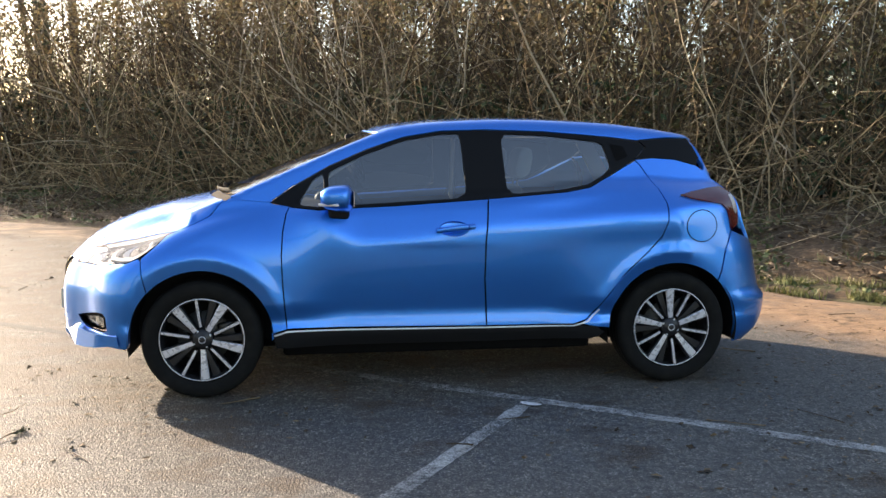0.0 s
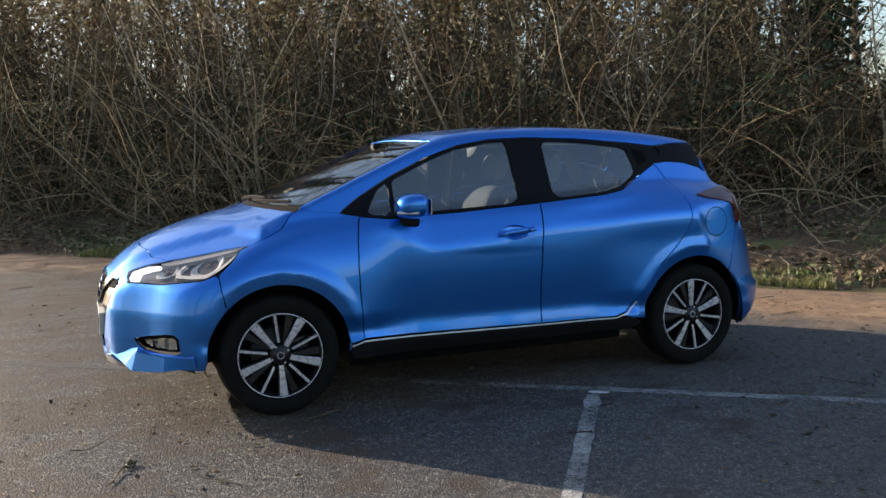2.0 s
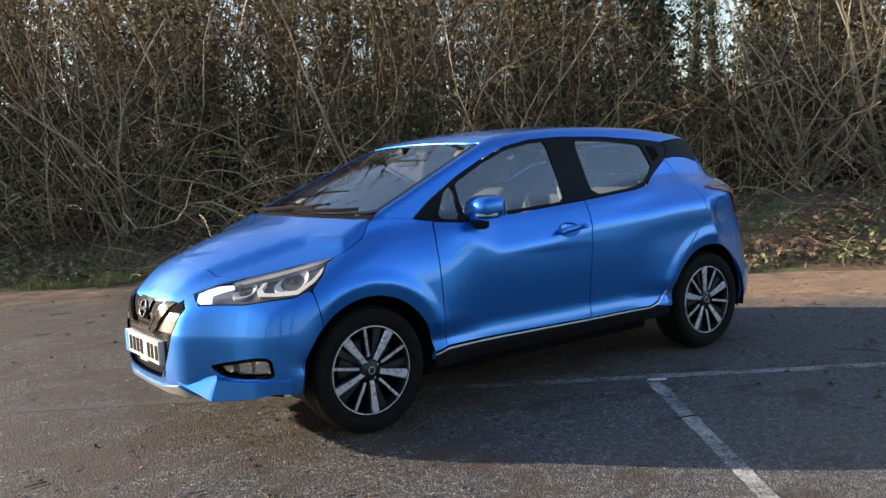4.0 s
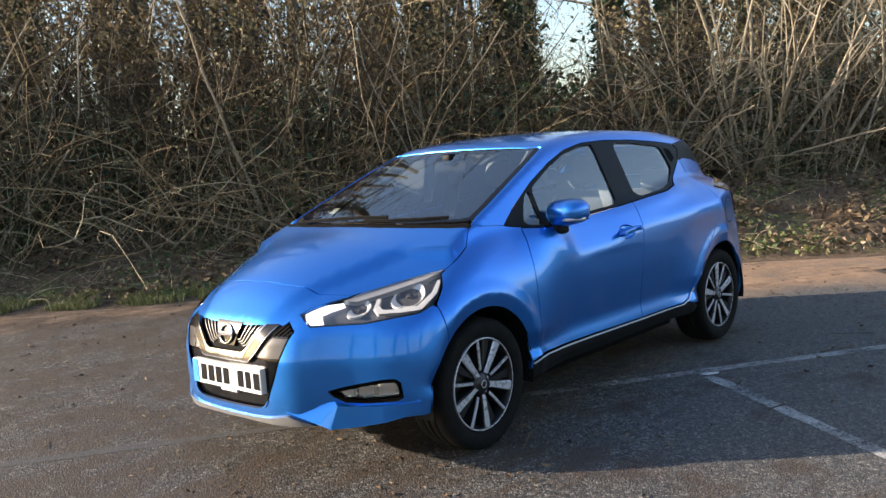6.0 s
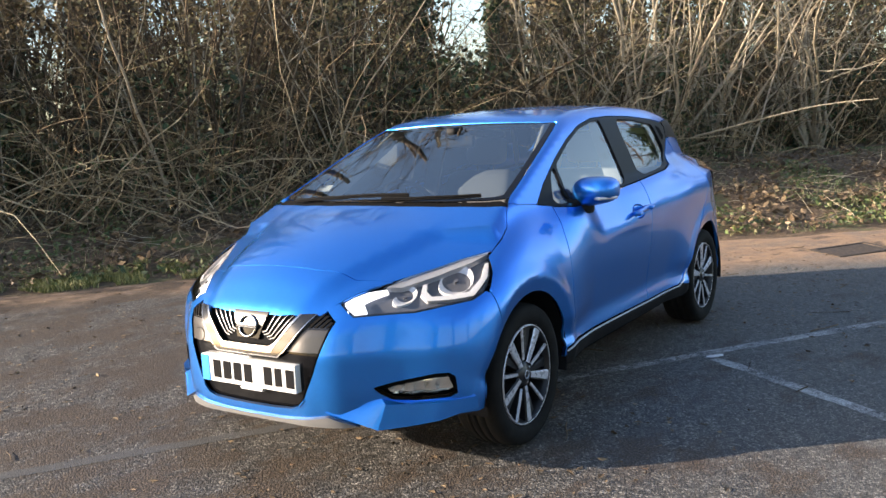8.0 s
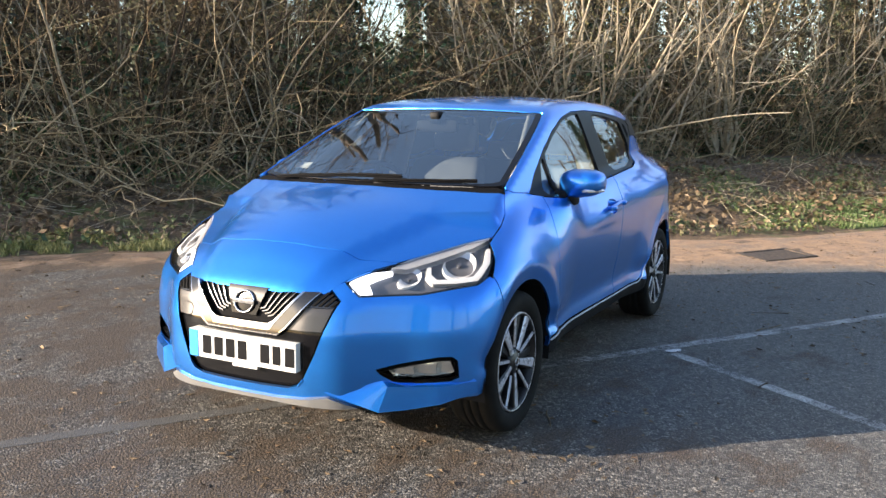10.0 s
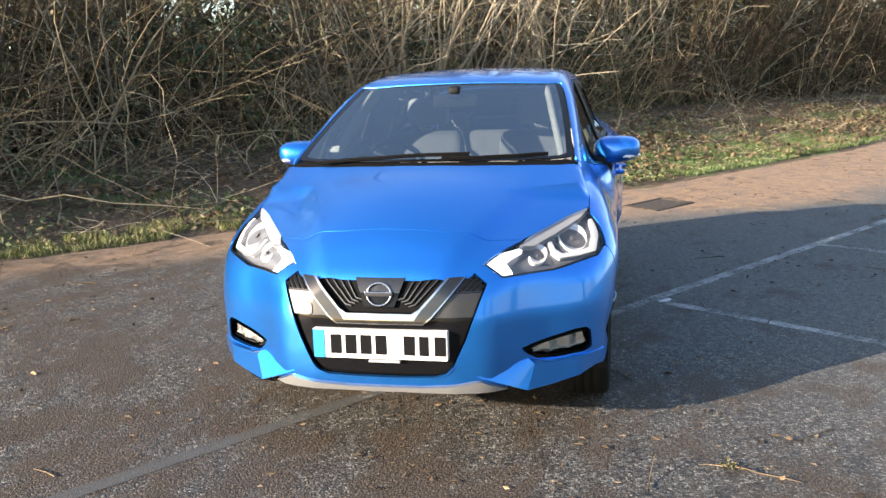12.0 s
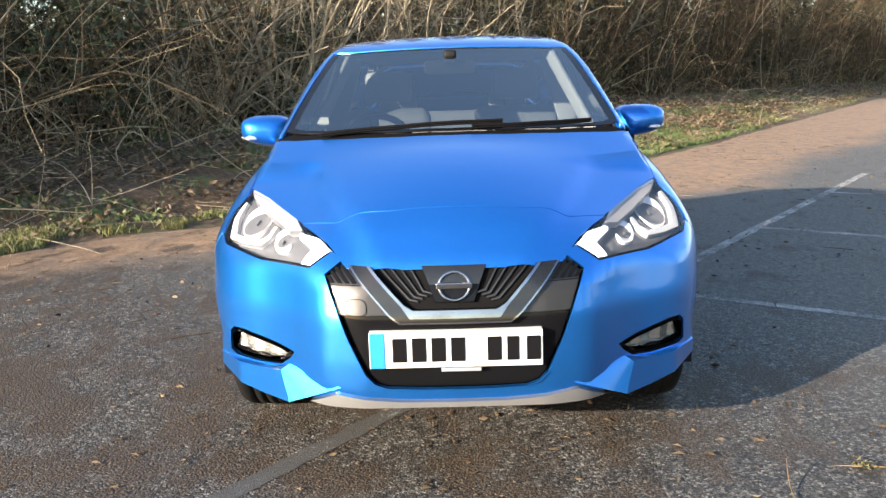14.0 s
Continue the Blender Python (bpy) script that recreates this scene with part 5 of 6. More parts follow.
def bumper_blade(flip):
    rows = {
        "tip": [(-0.355, 0.322, 0.004)] * 2,
        "back": [(-0.535, 0.362, 0.002), (-0.59, 0.340, -0.004), (-0.69, 0.342, -0.004), (-0.81, 0.348, 0.0)],
        "ridge": [(-0.545, 0.345, 0.030), (-0.64, 0.338, 0.030), (-0.715, 0.336, 0.024), (-0.815, 0.338, 0.006)],
        "low": [(-0.505, 0.250, 0.052), (-0.60, 0.256, 0.052), (-0.70, 0.268, 0.042), (-0.815, 0.292, 0.010)],
        "under": [(-0.50, 0.242, -0.03), (-0.60, 0.246, -0.03), (-0.70, 0.256, -0.03), (-0.808, 0.28, -0.03)],
    }
    pt = {k: [nose_at(*q) for q in v] for k, v in rows.items()}
    tip = pt["tip"][0]
    vs, fs = [], []

    def strip(a, b, cuts=5):
        n = (len(a) - 1) * cuts
        f = lambda r, t: r[min(int(t), len(r) - 2)] * (1 - (t - min(int(t), len(r) - 2))) + r[min(int(t), len(r) - 2) + 1] * (t - min(int(t), len(r) - 2))
        k = len(vs)
        for i in range(n + 1):
            t = i / cuts
            vs.extend([f(a, t), f(b, t)])
        for i in range(n):
            fs.append((k + 2 * i, k + 2 * i + 1, k + 2 * i + 3, k + 2 * i + 2))

    strip([tip, pt["low"][0]], [pt["back"][0], pt["ridge"][0]])
    strip(pt["back"], pt["ridge"])
    strip(pt["ridge"], pt["low"])
    strip(pt["low"], pt["under"])
    strip([tip, tip + (pt["under"][0] - tip) * 0.5, pt["under"][0]], [tip, tip + (pt["low"][0] - tip) * 0.5, pt["low"][0]])
    vs = np.array(vs)
    if flip:
        vs = vs * (1, -1, 1)
    link_mesh("bumper_blade", vs, fs, M["paint"], car)


def lamp_unit(flip):
    pod = panel("headlamp", hl_edge, "front", M["lamp_body"], car, "clear headlamp with grey housing and lit running light", flip=flip, lift=-0.024, deep=-0.022, inset=0.001, cell=0.02)
    ln = panel("lens", hl_edge, "front", M["lens"], pod, "clear lamp lens", flip=flip, lift=0.0, deep=0, inset=0.001, cell=0.02)
    ln.visible_shadow = False
    drl = [(-1.922, -0.384, 0.737), (-1.854, -0.428, 0.764), (-1.794, -0.494, 0.77), (-1.80, -0.507, 0.762), (-1.851, -0.470, 0.747), (-1.885, -0.448, 0.734), (-1.905, -0.477, 0.702), (-1.913, -0.485, 0.69), (-1.942, -0.450, 0.688), (-1.946, -0.415, 0.706)]
    panel("running_light", on_skin(drl), "front", M["lamp_on"], pod, "lit white daytime running light", flip=flip, lift=-0.010, deep=0.02, inset=0.001, cell=0.012)
    strip = [(-1.80, -0.474, 0.777), (-1.70, -0.535, 0.809), (-1.60, -0.597, 0.836), (-1.70, -0.542, 0.803), (-1.79, -0.491, 0.776)]
    panel("black_fin", on_skin(strip), "front", M["black_gloss"], pod, "gloss black fin along the lamp", flip=flip, lift=-0.003, deep=0.01, inset=0.0, cell=0.012)
    brow = [(-1.79, -0.494, 0.774), (-1.65, -0.570, 0.820), (-1.48, -0.675, 0.856), (-1.385, -0.744, 0.874), (-1.41, -0.752, 0.860), (-1.495, -0.715, 0.832), (-1.644, -0.622, 0.793), (-1.757, -0.540, 0.768)]
    panel("light_guide", on_skin(brow), "front", M["silver"], pod, "silver upper lamp bezel", flip=flip, lift=-0.004, deep=0.02, inset=0.0, cell=0.012)
    hook = [(-1.692, -0.600, 0.776), (-1.730, -0.613, 0.744), (-1.735, -0.643, 0.722), (-1.67, -0.709, 0.721), (-1.593, -0.757, 0.727), (-1.504, -0.774, 0.782), (-1.448, -0.764, 0.832), (-1.462, -0.756, 0.831), (-1.521, -0.762, 0.786), (-1.599, -0.746, 0.742), (-1.663, -0.698, 0.735), (-1.710, -0.650, 0.735), (-1.708, -0.624, 0.752), (-1.680, -0.612, 0.776)]
    panel("light_guide", on_skin(hook, 0.01), "front", M["lamp_white"], pod, "white boomerang light guide", flip=flip, lift=-0.010, deep=0.02, inset=0.0, cell=0.01)
    for c, a, b, nm in (((-1.593, -0.695, 0.785), 0.082, 0.042, "main"), ((-1.765, -0.560, 0.745), 0.052, 0.028, "side")):
        panel("reflector", on_skin(ellipse(c, a, b), 0.01), "front", M["lamp_in"], pod, "bright lamp reflector bowl", flip=flip, lift=-0.013, deep=0.015, inset=0.0, cell=0.01, shape=bowl(c, a, 0.022))
        panel("bulb_cap", on_skin(ellipse(c, a * 0.12, b * 0.16, 12), 0.01), "front", M["lamp_body"], pod, "small grey bulb shield", flip=flip, lift=-0.016, deep=0.02, inset=0.0, cell=0.01)
    am_ = [(-1.405, -0.757, 0.862), (-1.44, -0.764, 0.835), (-1.455, -0.772, 0.815), (-1.425, -0.766, 0.848)]
    panel("amber_reflector", on_skin(am_, 0.006), "front", M["amber"], pod, "amber side reflector", flip=flip, lift=-0.006, deep=0.01, inset=0.0, cell=0.01)
    fog = panel("fog_lamp", fog_l, "front", M["black_plastic"], car, "fog lamp in a black recess", flip=flip, lift=-0.05, deep=-0.05, inset=0.001, cell=0.02)
    gl = [(-1.90, -0.552, 0.400), (-1.79, -0.70, 0.427), (-1.762, -0.733, 0.427), (-1.748, -0.745, 0.378), (-1.77, -0.733, 0.366), (-1.85, -0.635, 0.360), (-1.885, -0.58, 0.366)]
    mid_ = np.mean(gl, 0)
    gl = [tuple(mid_ + (np.array(v) - mid_) * 1.10) for v in gl]
    panel("fog_reflector", on_skin(gl), "front", M["fog_bright"], fog, flip=flip, lift=-0.030, deep=0, cell=0.012, shape=lambda p, q: p + ((np.sin(q[:, 0] * 75) * 0.006 + np.sin(q[:, 1] * 190) * 0.002)[:, None]) * slope(p))
    rimf = [tuple(np.array(v) + (np.array(v) - np.mean(gl, 0)) * 0.06) for v in gl]
    panel("fog_bezel", on_skin(rimf), "front", M["black_gloss"], fog, "gloss black fog lamp bezel", holes=(on_skin(gl),), flip=flip, lift=-0.014, deep=0.02, cell=0.02)
    fl = panel("fog_lens", on_skin(gl), "front", M["lens"], fog, "clear fog lamp lens", flip=flip, lift=-0.016, deep=0.004, cell=0.02)
    fl.visible_shadow = False
    bumper_blade(flip)


mirrored(lamp_unit)
lip = [(-0.46, 0.258), (-0.37, 0.304), (-0.27, 0.290), (-0.15, 0.282), (0.15, 0.282), (0.27, 0.290), (0.37, 0.304), (0.46, 0.258), (0.25, 0.262), (0.0, 0.264), (-0.25, 0.262)]
panel("lower_lip", front_pts(lip), "front", M["lip"], car, "silver lower bumper lip", lift=0.012, deep=0.03, inset=0, cell=0.02)
val = [(-0.74, 0.30), (-0.3, 0.30), (0.0, 0.30), (0.3, 0.30), (0.74, 0.30), (0.74, 0.20), (0.3, 0.215), (0.0, 0.215), (-0.3, 0.215), (-0.74, 0.20)]
panel("under_valance", front_pts(val), "front", M["black_plastic"], car, "black plastic valance under the bumper", lift=-0.08, deep=0, inset=0, cell=0.04)
# black grille field, chrome V, vents, badge, plate
GF = GRILLE[1:] + [(-y, z) for y, z in GRILLE[-2:0:-1]] + [(0.335, 0.700), (0.2, 0.695), (0, 0.693), (-0.2, 0.695), (-0.335, 0.700)]
grille = panel("grille", front_pts(GF), "front", M["black_gloss"], car, "gloss black front grille field", lift=-0.012, deep=-0.012, inset=0.002, cell=0.025)
V_OUT = [(-0.312, 0.690), (-0.196, 0.556), (-0.165, 0.532), (0.165, 0.532), (0.196, 0.556), (0.312, 0.690)]
V_IN = [(0.250, 0.690), (0.152, 0.582), (0.125, 0.566), (-0.125, 0.566), (-0.152, 0.582), (-0.250, 0.690)]
panel("grille_frame", front_pts(V_OUT + V_IN, 0.012), "front", M["dark_chrome"], grille, "smoked chrome V-shaped grille frame", lift=0.012, deep=0.03, inset=0, cell=0.012)
V_LINE = [(-0.261, 0.690), (-0.160, 0.578), (-0.135, 0.543), (0.135, 0.543), (0.160, 0.578), (0.261, 0.690)]
panel("chrome_v", front_pts(V_LINE + V_IN, 0.012), "front", M["chrome"], grille, "bright chrome inner edge of the V", lift=0.0145, deep=0.01, inset=0, cell=0.012)
V_RIM = [(-0.318, 0.690), (-0.202, 0.554), (-0.167, 0.527), (0.167, 0.527), (0.202, 0.554), (0.318, 0.690), (0.312, 0.690), (0.196, 0.556), (0.165, 0.532), (-0.165, 0.532), (-0.196, 0.556), (-0.312, 0.690)]
panel("chrome_rim", front_pts(V_RIM, 0.012), "front", M["chrome"], grille, "thin chrome outer edge of the V", lift=0.010, deep=0.02, inset=0, cell=0.012)
well = [(-0.254, 0.697), (-0.150, 0.583), (-0.124, 0.568), (0.124, 0.568), (0.150, 0.583), (0.254, 0.697)]
panel("grille_well", front_pts(well), "front", M["gap"], grille, "dark inner grille", lift=-0.010, deep=0, inset=0)
for s in (-1, 1):
    for k in range(4):
        a, b, c = 0.224 - 0.030 * k, 0.136 - 0.014 * k, 0.600 + 0.008 * k
        bar = [(a, 0.694), (a - 0.003, 0.694), (b - 0.002, c + 0.001), (b - 0.026, c - 0.006), (b - 0.026, c - 0.009), (b, c - 0.003)]
        panel("slat", front_pts([(s * y, z) for y, z in bar], 0.01), "front", M["slat"], grille, lift=-0.002, deep=0.012, inset=0, cell=0.02)
    for k in range(4):
        y0 = 0.296 + 0.023 * k
        h = (0.046, 0.041, 0.030, 0.017)[k]
        bar = [(y0, 0.648), (y0 + 0.012, 0.648), (y0 + 0.012 + h * 0.86, 0.648 + h), (y0 + h * 0.86, 0.648 + h)]
        panel("vent_slot", front_pts([(s * y, z) for y, z in bar], 0.01), "front", M["gap"], grille, lift=0.001, deep=0.004, inset=0, cell=0.02)
    fin = [(0.314, 0.684), (0.334, 0.696), (0.386, 0.665), (0.381, 0.642), (0.276, 0.642)]
    panel("vent_frame", front_pts([(s * y, z) for y, z in fin]), "front", M["dark_chrome"], grille, "smoked vent corner of the grille", lift=-0.004, deep=0.006, inset=0, cell=0.02)
    mid = [(s * 0.274, 0.640), (s * 0.380, 0.640), (s * 0.350, 0.554), (s * 0.203, 0.554)]
    panel("grille_cheek", front_pts(mid), "front", M["cheek"], grille, "grey metallic grille cheek", lift=-0.004, deep=0.004, inset=0, cell=0.02)
tow = rounded([(0.268, 0.602), (0.330, 0.602), (0.336, 0.552), (0.262, 0.552)], 2, 0.2)
panel("tow_cover_gap", front_pts([tuple(v) for v in tow], 0.01), "front", M["gap"], grille, "outline of the towing eye cover", lift=-0.0025, deep=0, inset=0, cell=0.02)
panel("tow_cover", front_pts([tuple(np.array((0.299, 0.577)) + (v - (0.299, 0.577)) * 0.93) for v in tow], 0.01), "front", M["cheek"], grille, "grey towing eye cover", lift=-0.0015, deep=0.002, inset=0, cell=0.02)
rim_o = [(y * 1.012, z - 0.004) for y, z in GRILLE[4:]]
rim_line = rim_o + [(-y, z) for y, z in rim_o[-2::-1]]
rim_in = [(y * 0.985, z + 0.003) for y, z in rim_line[::-1]]
panel("intake_rim", front_pts(rim_line + rim_in, 0.012), "front", M["paint"], grille, "blue rolled rim of the intake", lift=0.006, deep=0.012, inset=0, cell=0.02)
bd = [(-0.096, 0.694), (0.096, 0.694), (0.075, 0.641), (-0.075, 0.641)]
panel("badge_base", front_pts([(-0.076, 0.642), (0.076, 0.642), (0.058, 0.590), (-0.058, 0.590)]), "front", M["black_gloss"], grille, "gloss black badge base", lift=0.003, deep=0.02, inset=0, cell=0.02)
badge = panel("badge_plinth", front_pts(bd), "front", M["dark_chrome"], grille, "smoked chrome badge plinth", lift=0.004, deep=0.02, inset=0, cell=0.02)


def torus(name, c, axis, r, t, mat, parent, n=32, k=8, squash=1.0, label=""):
    m = Vector(axis).to_track_quat("Z", "Y").to_matrix()
    vs, fs = [], []
    for i in range(n):
        for j in range(k):
            a, b = 6.28318 * i / n, 6.28318 * j / k
            v = Vector(c) + m @ Vector(((r + t * math.cos(b)) * math.cos(a), (r + t * math.cos(b)) * math.sin(a) * squash, t * math.sin(b)))
            vs.append(v)
            fs.append((i * k + j, ((i + 1) % n) * k + j, ((i + 1) % n) * k + (j + 1) % k, i * k + (j + 1) % k))
    return link_mesh(name, vs, fs, mat, parent, label)


bc = front_pts([(0, 0.640), (0.001, 0.640), (0, 0.641)])[0]
torus("badge_ring", (bc[0] - 0.008, 0, 0.638), (-1, 0, 0.25), 0.046, 0.0055, M["chrome"], badge, squash=0.92)


def box(name, lo, hi, mat, parent, label="", bevel=0.004, m=None, segs=2):
    bm = bmesh.new()
    bmesh.ops.create_cube(bm, size=1.0)
    lo, hi = Vector(lo), Vector(hi)
    for v in bm.verts:
        v.co = Vector([(a + b) / 2 + (b - a) * c for a, b, c in zip(lo, hi, v.co)])
    if bevel:
        bmesh.ops.bevel(bm, geom=list(bm.edges), offset=bevel, segments=segs, affect='EDGES', profile=0.5)
    if m is not None:
        bm.transform(m)
    me = bpy.data.meshes.new(name)
    bm.to_mesh(me)
    bm.free()
    me.materials.append(mat)
    me.polygons.foreach_set("use_smooth", [bevel > 0.003] * len(me.polygons))
    ob = new(name, me)
    ob.parent = parent
    if label:
        tagged(ob, label)
    return ob


box("badge_bar", (bc[0] - 0.018, -0.054, 0.631), (bc[0] - 0.004, 0.054, 0.649), M["chrome"], badge, bevel=0.003)
# number plate with plain bars
PX = -2.094
plate = box("number_plate", (PX - 0.006, -0.26, 0.394), (PX + 0.03, 0.26, 0.506), M["plate"], car, "white number plate with dark bars and a blue band", bevel=0.003)
box("blue_band", (PX - 0.0085, 0.214, 0.396), (PX - 0.004, 0.258, 0.504), M["plate_blue"], plate, "blue plate band", bevel=0)
for i, w in enumerate((0.05, 0.05, 0.05, 0.05, 0.0, 0.05, 0.044, 0.05)):
    if w:
        y1 = 0.190 - 0.0585 * i + (0.008 if i > 4 else 0)
        box("bar", (PX - 0.0085, y1 - w + 0.008, 0.413), (PX - 0.004, y1, 0.487), M["ink"], plate, bevel=0)
box("plate_strip", (PX - 0.004, -0.075, 0.380), (PX + 0.02, 0.045, 0.390), M["silver"], plate, "thin strip under the plate", bevel=0.001)
for k in range(3):
    box("intake_bar", (-2.06, -0.22, 0.336 + 0.017 * k), (-2.045, 0.22, 0.341 + 0.017 * k), M["black_plastic"], grille, bevel=0.001)

# wheels
def lathe(prof, n=48, axis="y"):
    vs, fs = [], []
    for i in range(n):
        a = 6.283185 * i / n
        for r, d in prof:
            vs.append((r * math.cos(a), d, r * math.sin(a)))
    k = len(prof)
    for i in range(n):
        for j in range(k - 1):
            fs.append((i * k + j, i * k + j + 1, ((i + 1) % n) * k + j + 1, ((i + 1) % n) * k + j))
    return vs, fs


def blade(a, r0, r1, w0, w1, d0, d1, thick, lean=0.0):
    """Spoke from the hub to the rim, with a chamfered face."""
    c, s = math.cos(a), math.sin(a)
    vs = []
    for r, w, d, off in ((r0, w0, d0, 0.0), (r0 + (r1 - r0) * 0.3, w0 + (w1 - w0) * 0.2, d0 - 0.004, lean * 0.4), (r1, w1, d1, lean)):
        for u, dd in ((-w, d + thick), (-w, d + 0.006), (-w * 0.72, d), (w * 0.72, d), (w, d + 0.006), (w, d + thick)):
            t = u + off
            vs.append((r * c - t * s, dd, r * s + t * c))
    fs = []
    for i in range(2):
        for j in range(5):
            fs.append((i * 6 + j, i * 6 + j + 1, i * 6 + j + 7, i * 6 + j + 6))
    return vs, fs


def wheel(x, side, turn):
    hub = new("wheel")
    hub.parent = car
    hub.matrix_basis = pose(x, -0.822 * side, RIDE, 0, 0, 0 if side > 0 else 180) @ pose(0, 0, 0, 0, turn, 0)
    ty_prof = [(0.213, 0.19), (0.225, 0.198), (0.27, 0.205), (0.297, 0.196), (0.306, 0.175), (0.309, 0.14), (0.309, 0.135), (0.303, 0.133), (0.303, 0.128), (0.309, 0.126), (0.310, 0.10), (0.304, 0.098), (0.304, 0.092), (0.310, 0.09), (0.309, 0.062), (0.303, 0.06), (0.303, 0.055), (0.309, 0.053), (0.306, 0.02), (0.297, 0.0), (0.285, -0.008), (0.27, -0.011), (0.25, -0.010), (0.233, -0.005), (0.222, 0.004), (0.216, 0.012)]
    v, f = lathe(ty_prof, 72)
    link_mesh("tyre", v, f, M["tyre"], hub, "black rubber tyre")
    rim_prof = [(0.200, 0.19), (0.195, 0.10), (0.199, 0.03), (0.206, 0.010), (0.2105, 0.000), (0.2155, 0.0), (0.2165, 0.006), (0.216, 0.014)]
    v, f = lathe(rim_prof, 72)
    rim = link_mesh("rim", v, f, [M["alloy_dark"], M["alloy"]], hub, "machined alloy rim", slots=[0 if (i % 7) < 4 else 1 for i in range(72 * 7)])
    for k in range(5):
        a = 2 * math.pi * k / 5
        v, f = blade(a, 0.052, 0.212, 0.015, 0.027, 0.012, 0.004, 0.05, 0.004)
        link_mesh("spoke", v, f, [M["alloy"], M["alloy_dark"]], rim, smooth=False, slots=[1, 1, 0, 0, 1] * 2)
        v, f = blade(a + 0.27, 0.06, 0.208, 0.011, 0.024, 0.026, 0.022, 0.04, 0.010)
        link_mesh("spoke_web", v, f, M["alloy_dark"], rim, smooth=False)
        v, f = blade(a + 0.71, 0.066, 0.212, 0.0075, 0.0085, 0.013, 0.004, 0.05, 0.004)
        link_mesh("spoke", v, f, [M["alloy"], M["alloy_dark"]], rim, smooth=False, slots=[1, 0, 0, 0, 1] * 2)
    v, f = lathe([(0.0, 0.004), (0.026, 0.005), (0.030, 0.009), (0.034, 0.010), (0.052, 0.016), (0.056, 0.03), (0.056, 0.07)], 32)
    cap = link_mesh("hub_cap", v, f, M["alloy_dark"], rim)
    torus("cap_ring", (0, 0.004, 0), (0, -1, 0), 0.017, 0.0022, M["alloy"], rim, 24, 6)
    for k in range(4):
        a = 2 * math.pi * (k + 0.5) / 4
        v, f = lathe([(0.0, 0.013), (0.006, 0.013), (0.008, 0.02), (0.008, 0.04)], 8)
        link_mesh("wheel_bolt", [(p[0] + 0.045 * math.cos(a), p[1] + 0.0, p[2] + 0.045 * math.sin(a)) for p in v], f, M["silver"], rim)
    # added black disc that keeps the gaps between spokes as dark as shade
    v, f = lathe([(0.0, 0.125), (0.197, 0.125)], 40)
    link_mesh("spoke_backing", v, f, M["gap"], hub, "dark disc added behind the spokes in place of shade")
    v, f = lathe([(0.0, 0.09), (0.135, 0.09), (0.138, 0.10), (0.138, 0.115)], 40)
    link_mesh("brake_disc", v, f, M["disc"], hub, "dull steel brake disc")
    box("brake_caliper", (-0.05, 0.07, 0.08), (0.06, 0.13, 0.165), M["alloy_dark"], hub, bevel=0.01, m=pose(0, 0, 0, 0, 60, 0))


for x, side, turn in ((-WB, 1, 17), (WB, 1, -20), (-WB, -1, 40), (WB, -1, 5)):
    wheel(x, side, turn)


def liner(flip):
    s = -1 if flip else 1
    for cx in (-WB, WB):
        vs, fs = [], []
        n = 28
        for i in range(n + 1):
            a = radians(-12 + 204 * i / n)
            for d, r in ((-0.83, 0.372), (-0.52, 0.37)):
                vs.append((cx + r * math.cos(a), d * s, RIDE + r * math.sin(a)))
        for i in range(n):
            fs.append((2 * i, 2 * i + 1, 2 * i + 3, 2 * i + 2))
        c = len(vs)
        vs.append((cx, -0.52 * s, RIDE))
        for i in range(n):
            fs.append((2 * i + 1, c, 2 * i + 3))
        link_mesh("arch_liner", vs, fs, M["black_plastic"], car, "black wheel arch liner", smooth=False)


mirrored(liner)
box("underbody", (-1.55, -0.5, 0.19), (1.75, 0.5, 0.36), M["gap"], car, "dark underbody", bevel=0.03)
# near-black colour of the floor stands in for shade below the sills
box("floor_pan", (-0.86, -0.68, 0.18), (0.84, 0.68, 0.31), M["gap"], car, "floor pan coloured black like the shade under the car", bevel=0.02)
box("engine_bay", (-1.80, -0.45, 0.36), (-1.0, 0.45, 0.62), M["gap"], car, "dark engine bay", bevel=0.05)


# cabin
def cushion(name, prof, y0, y1, mat, parent, label="", r=0.05):
    """A padded block drawn by its side outline in x and z."""
    prof = rounded(prof, 3, 0.22)
    n = len(prof)
    c = prof.mean(0)
    vs, fs = [], []
    steps = [(y0, 0.80), (y0 + r * 0.3, 0.93), (y0 + r, 1.0), (y1 - r, 1.0), (y1 - r * 0.3, 0.93), (y1, 0.80)]
    for y, k in steps:
        for q in prof:
            vs.append((c[0] + (q[0] - c[0]) * k, y, c[1] + (q[1] - c[1]) * k))
    for i in range(len(steps) - 1):
        for j in range(n):
            fs.append((i * n + j, i * n + (j + 1) % n, (i + 1) * n + (j + 1) % n, (i + 1) * n + j))
    fs.append(tuple(range(n))[::-1])
    fs.append(tuple(range((len(steps) - 1) * n, len(steps) * n)))
    return link_mesh(name, vs, fs, mat, parent, label)


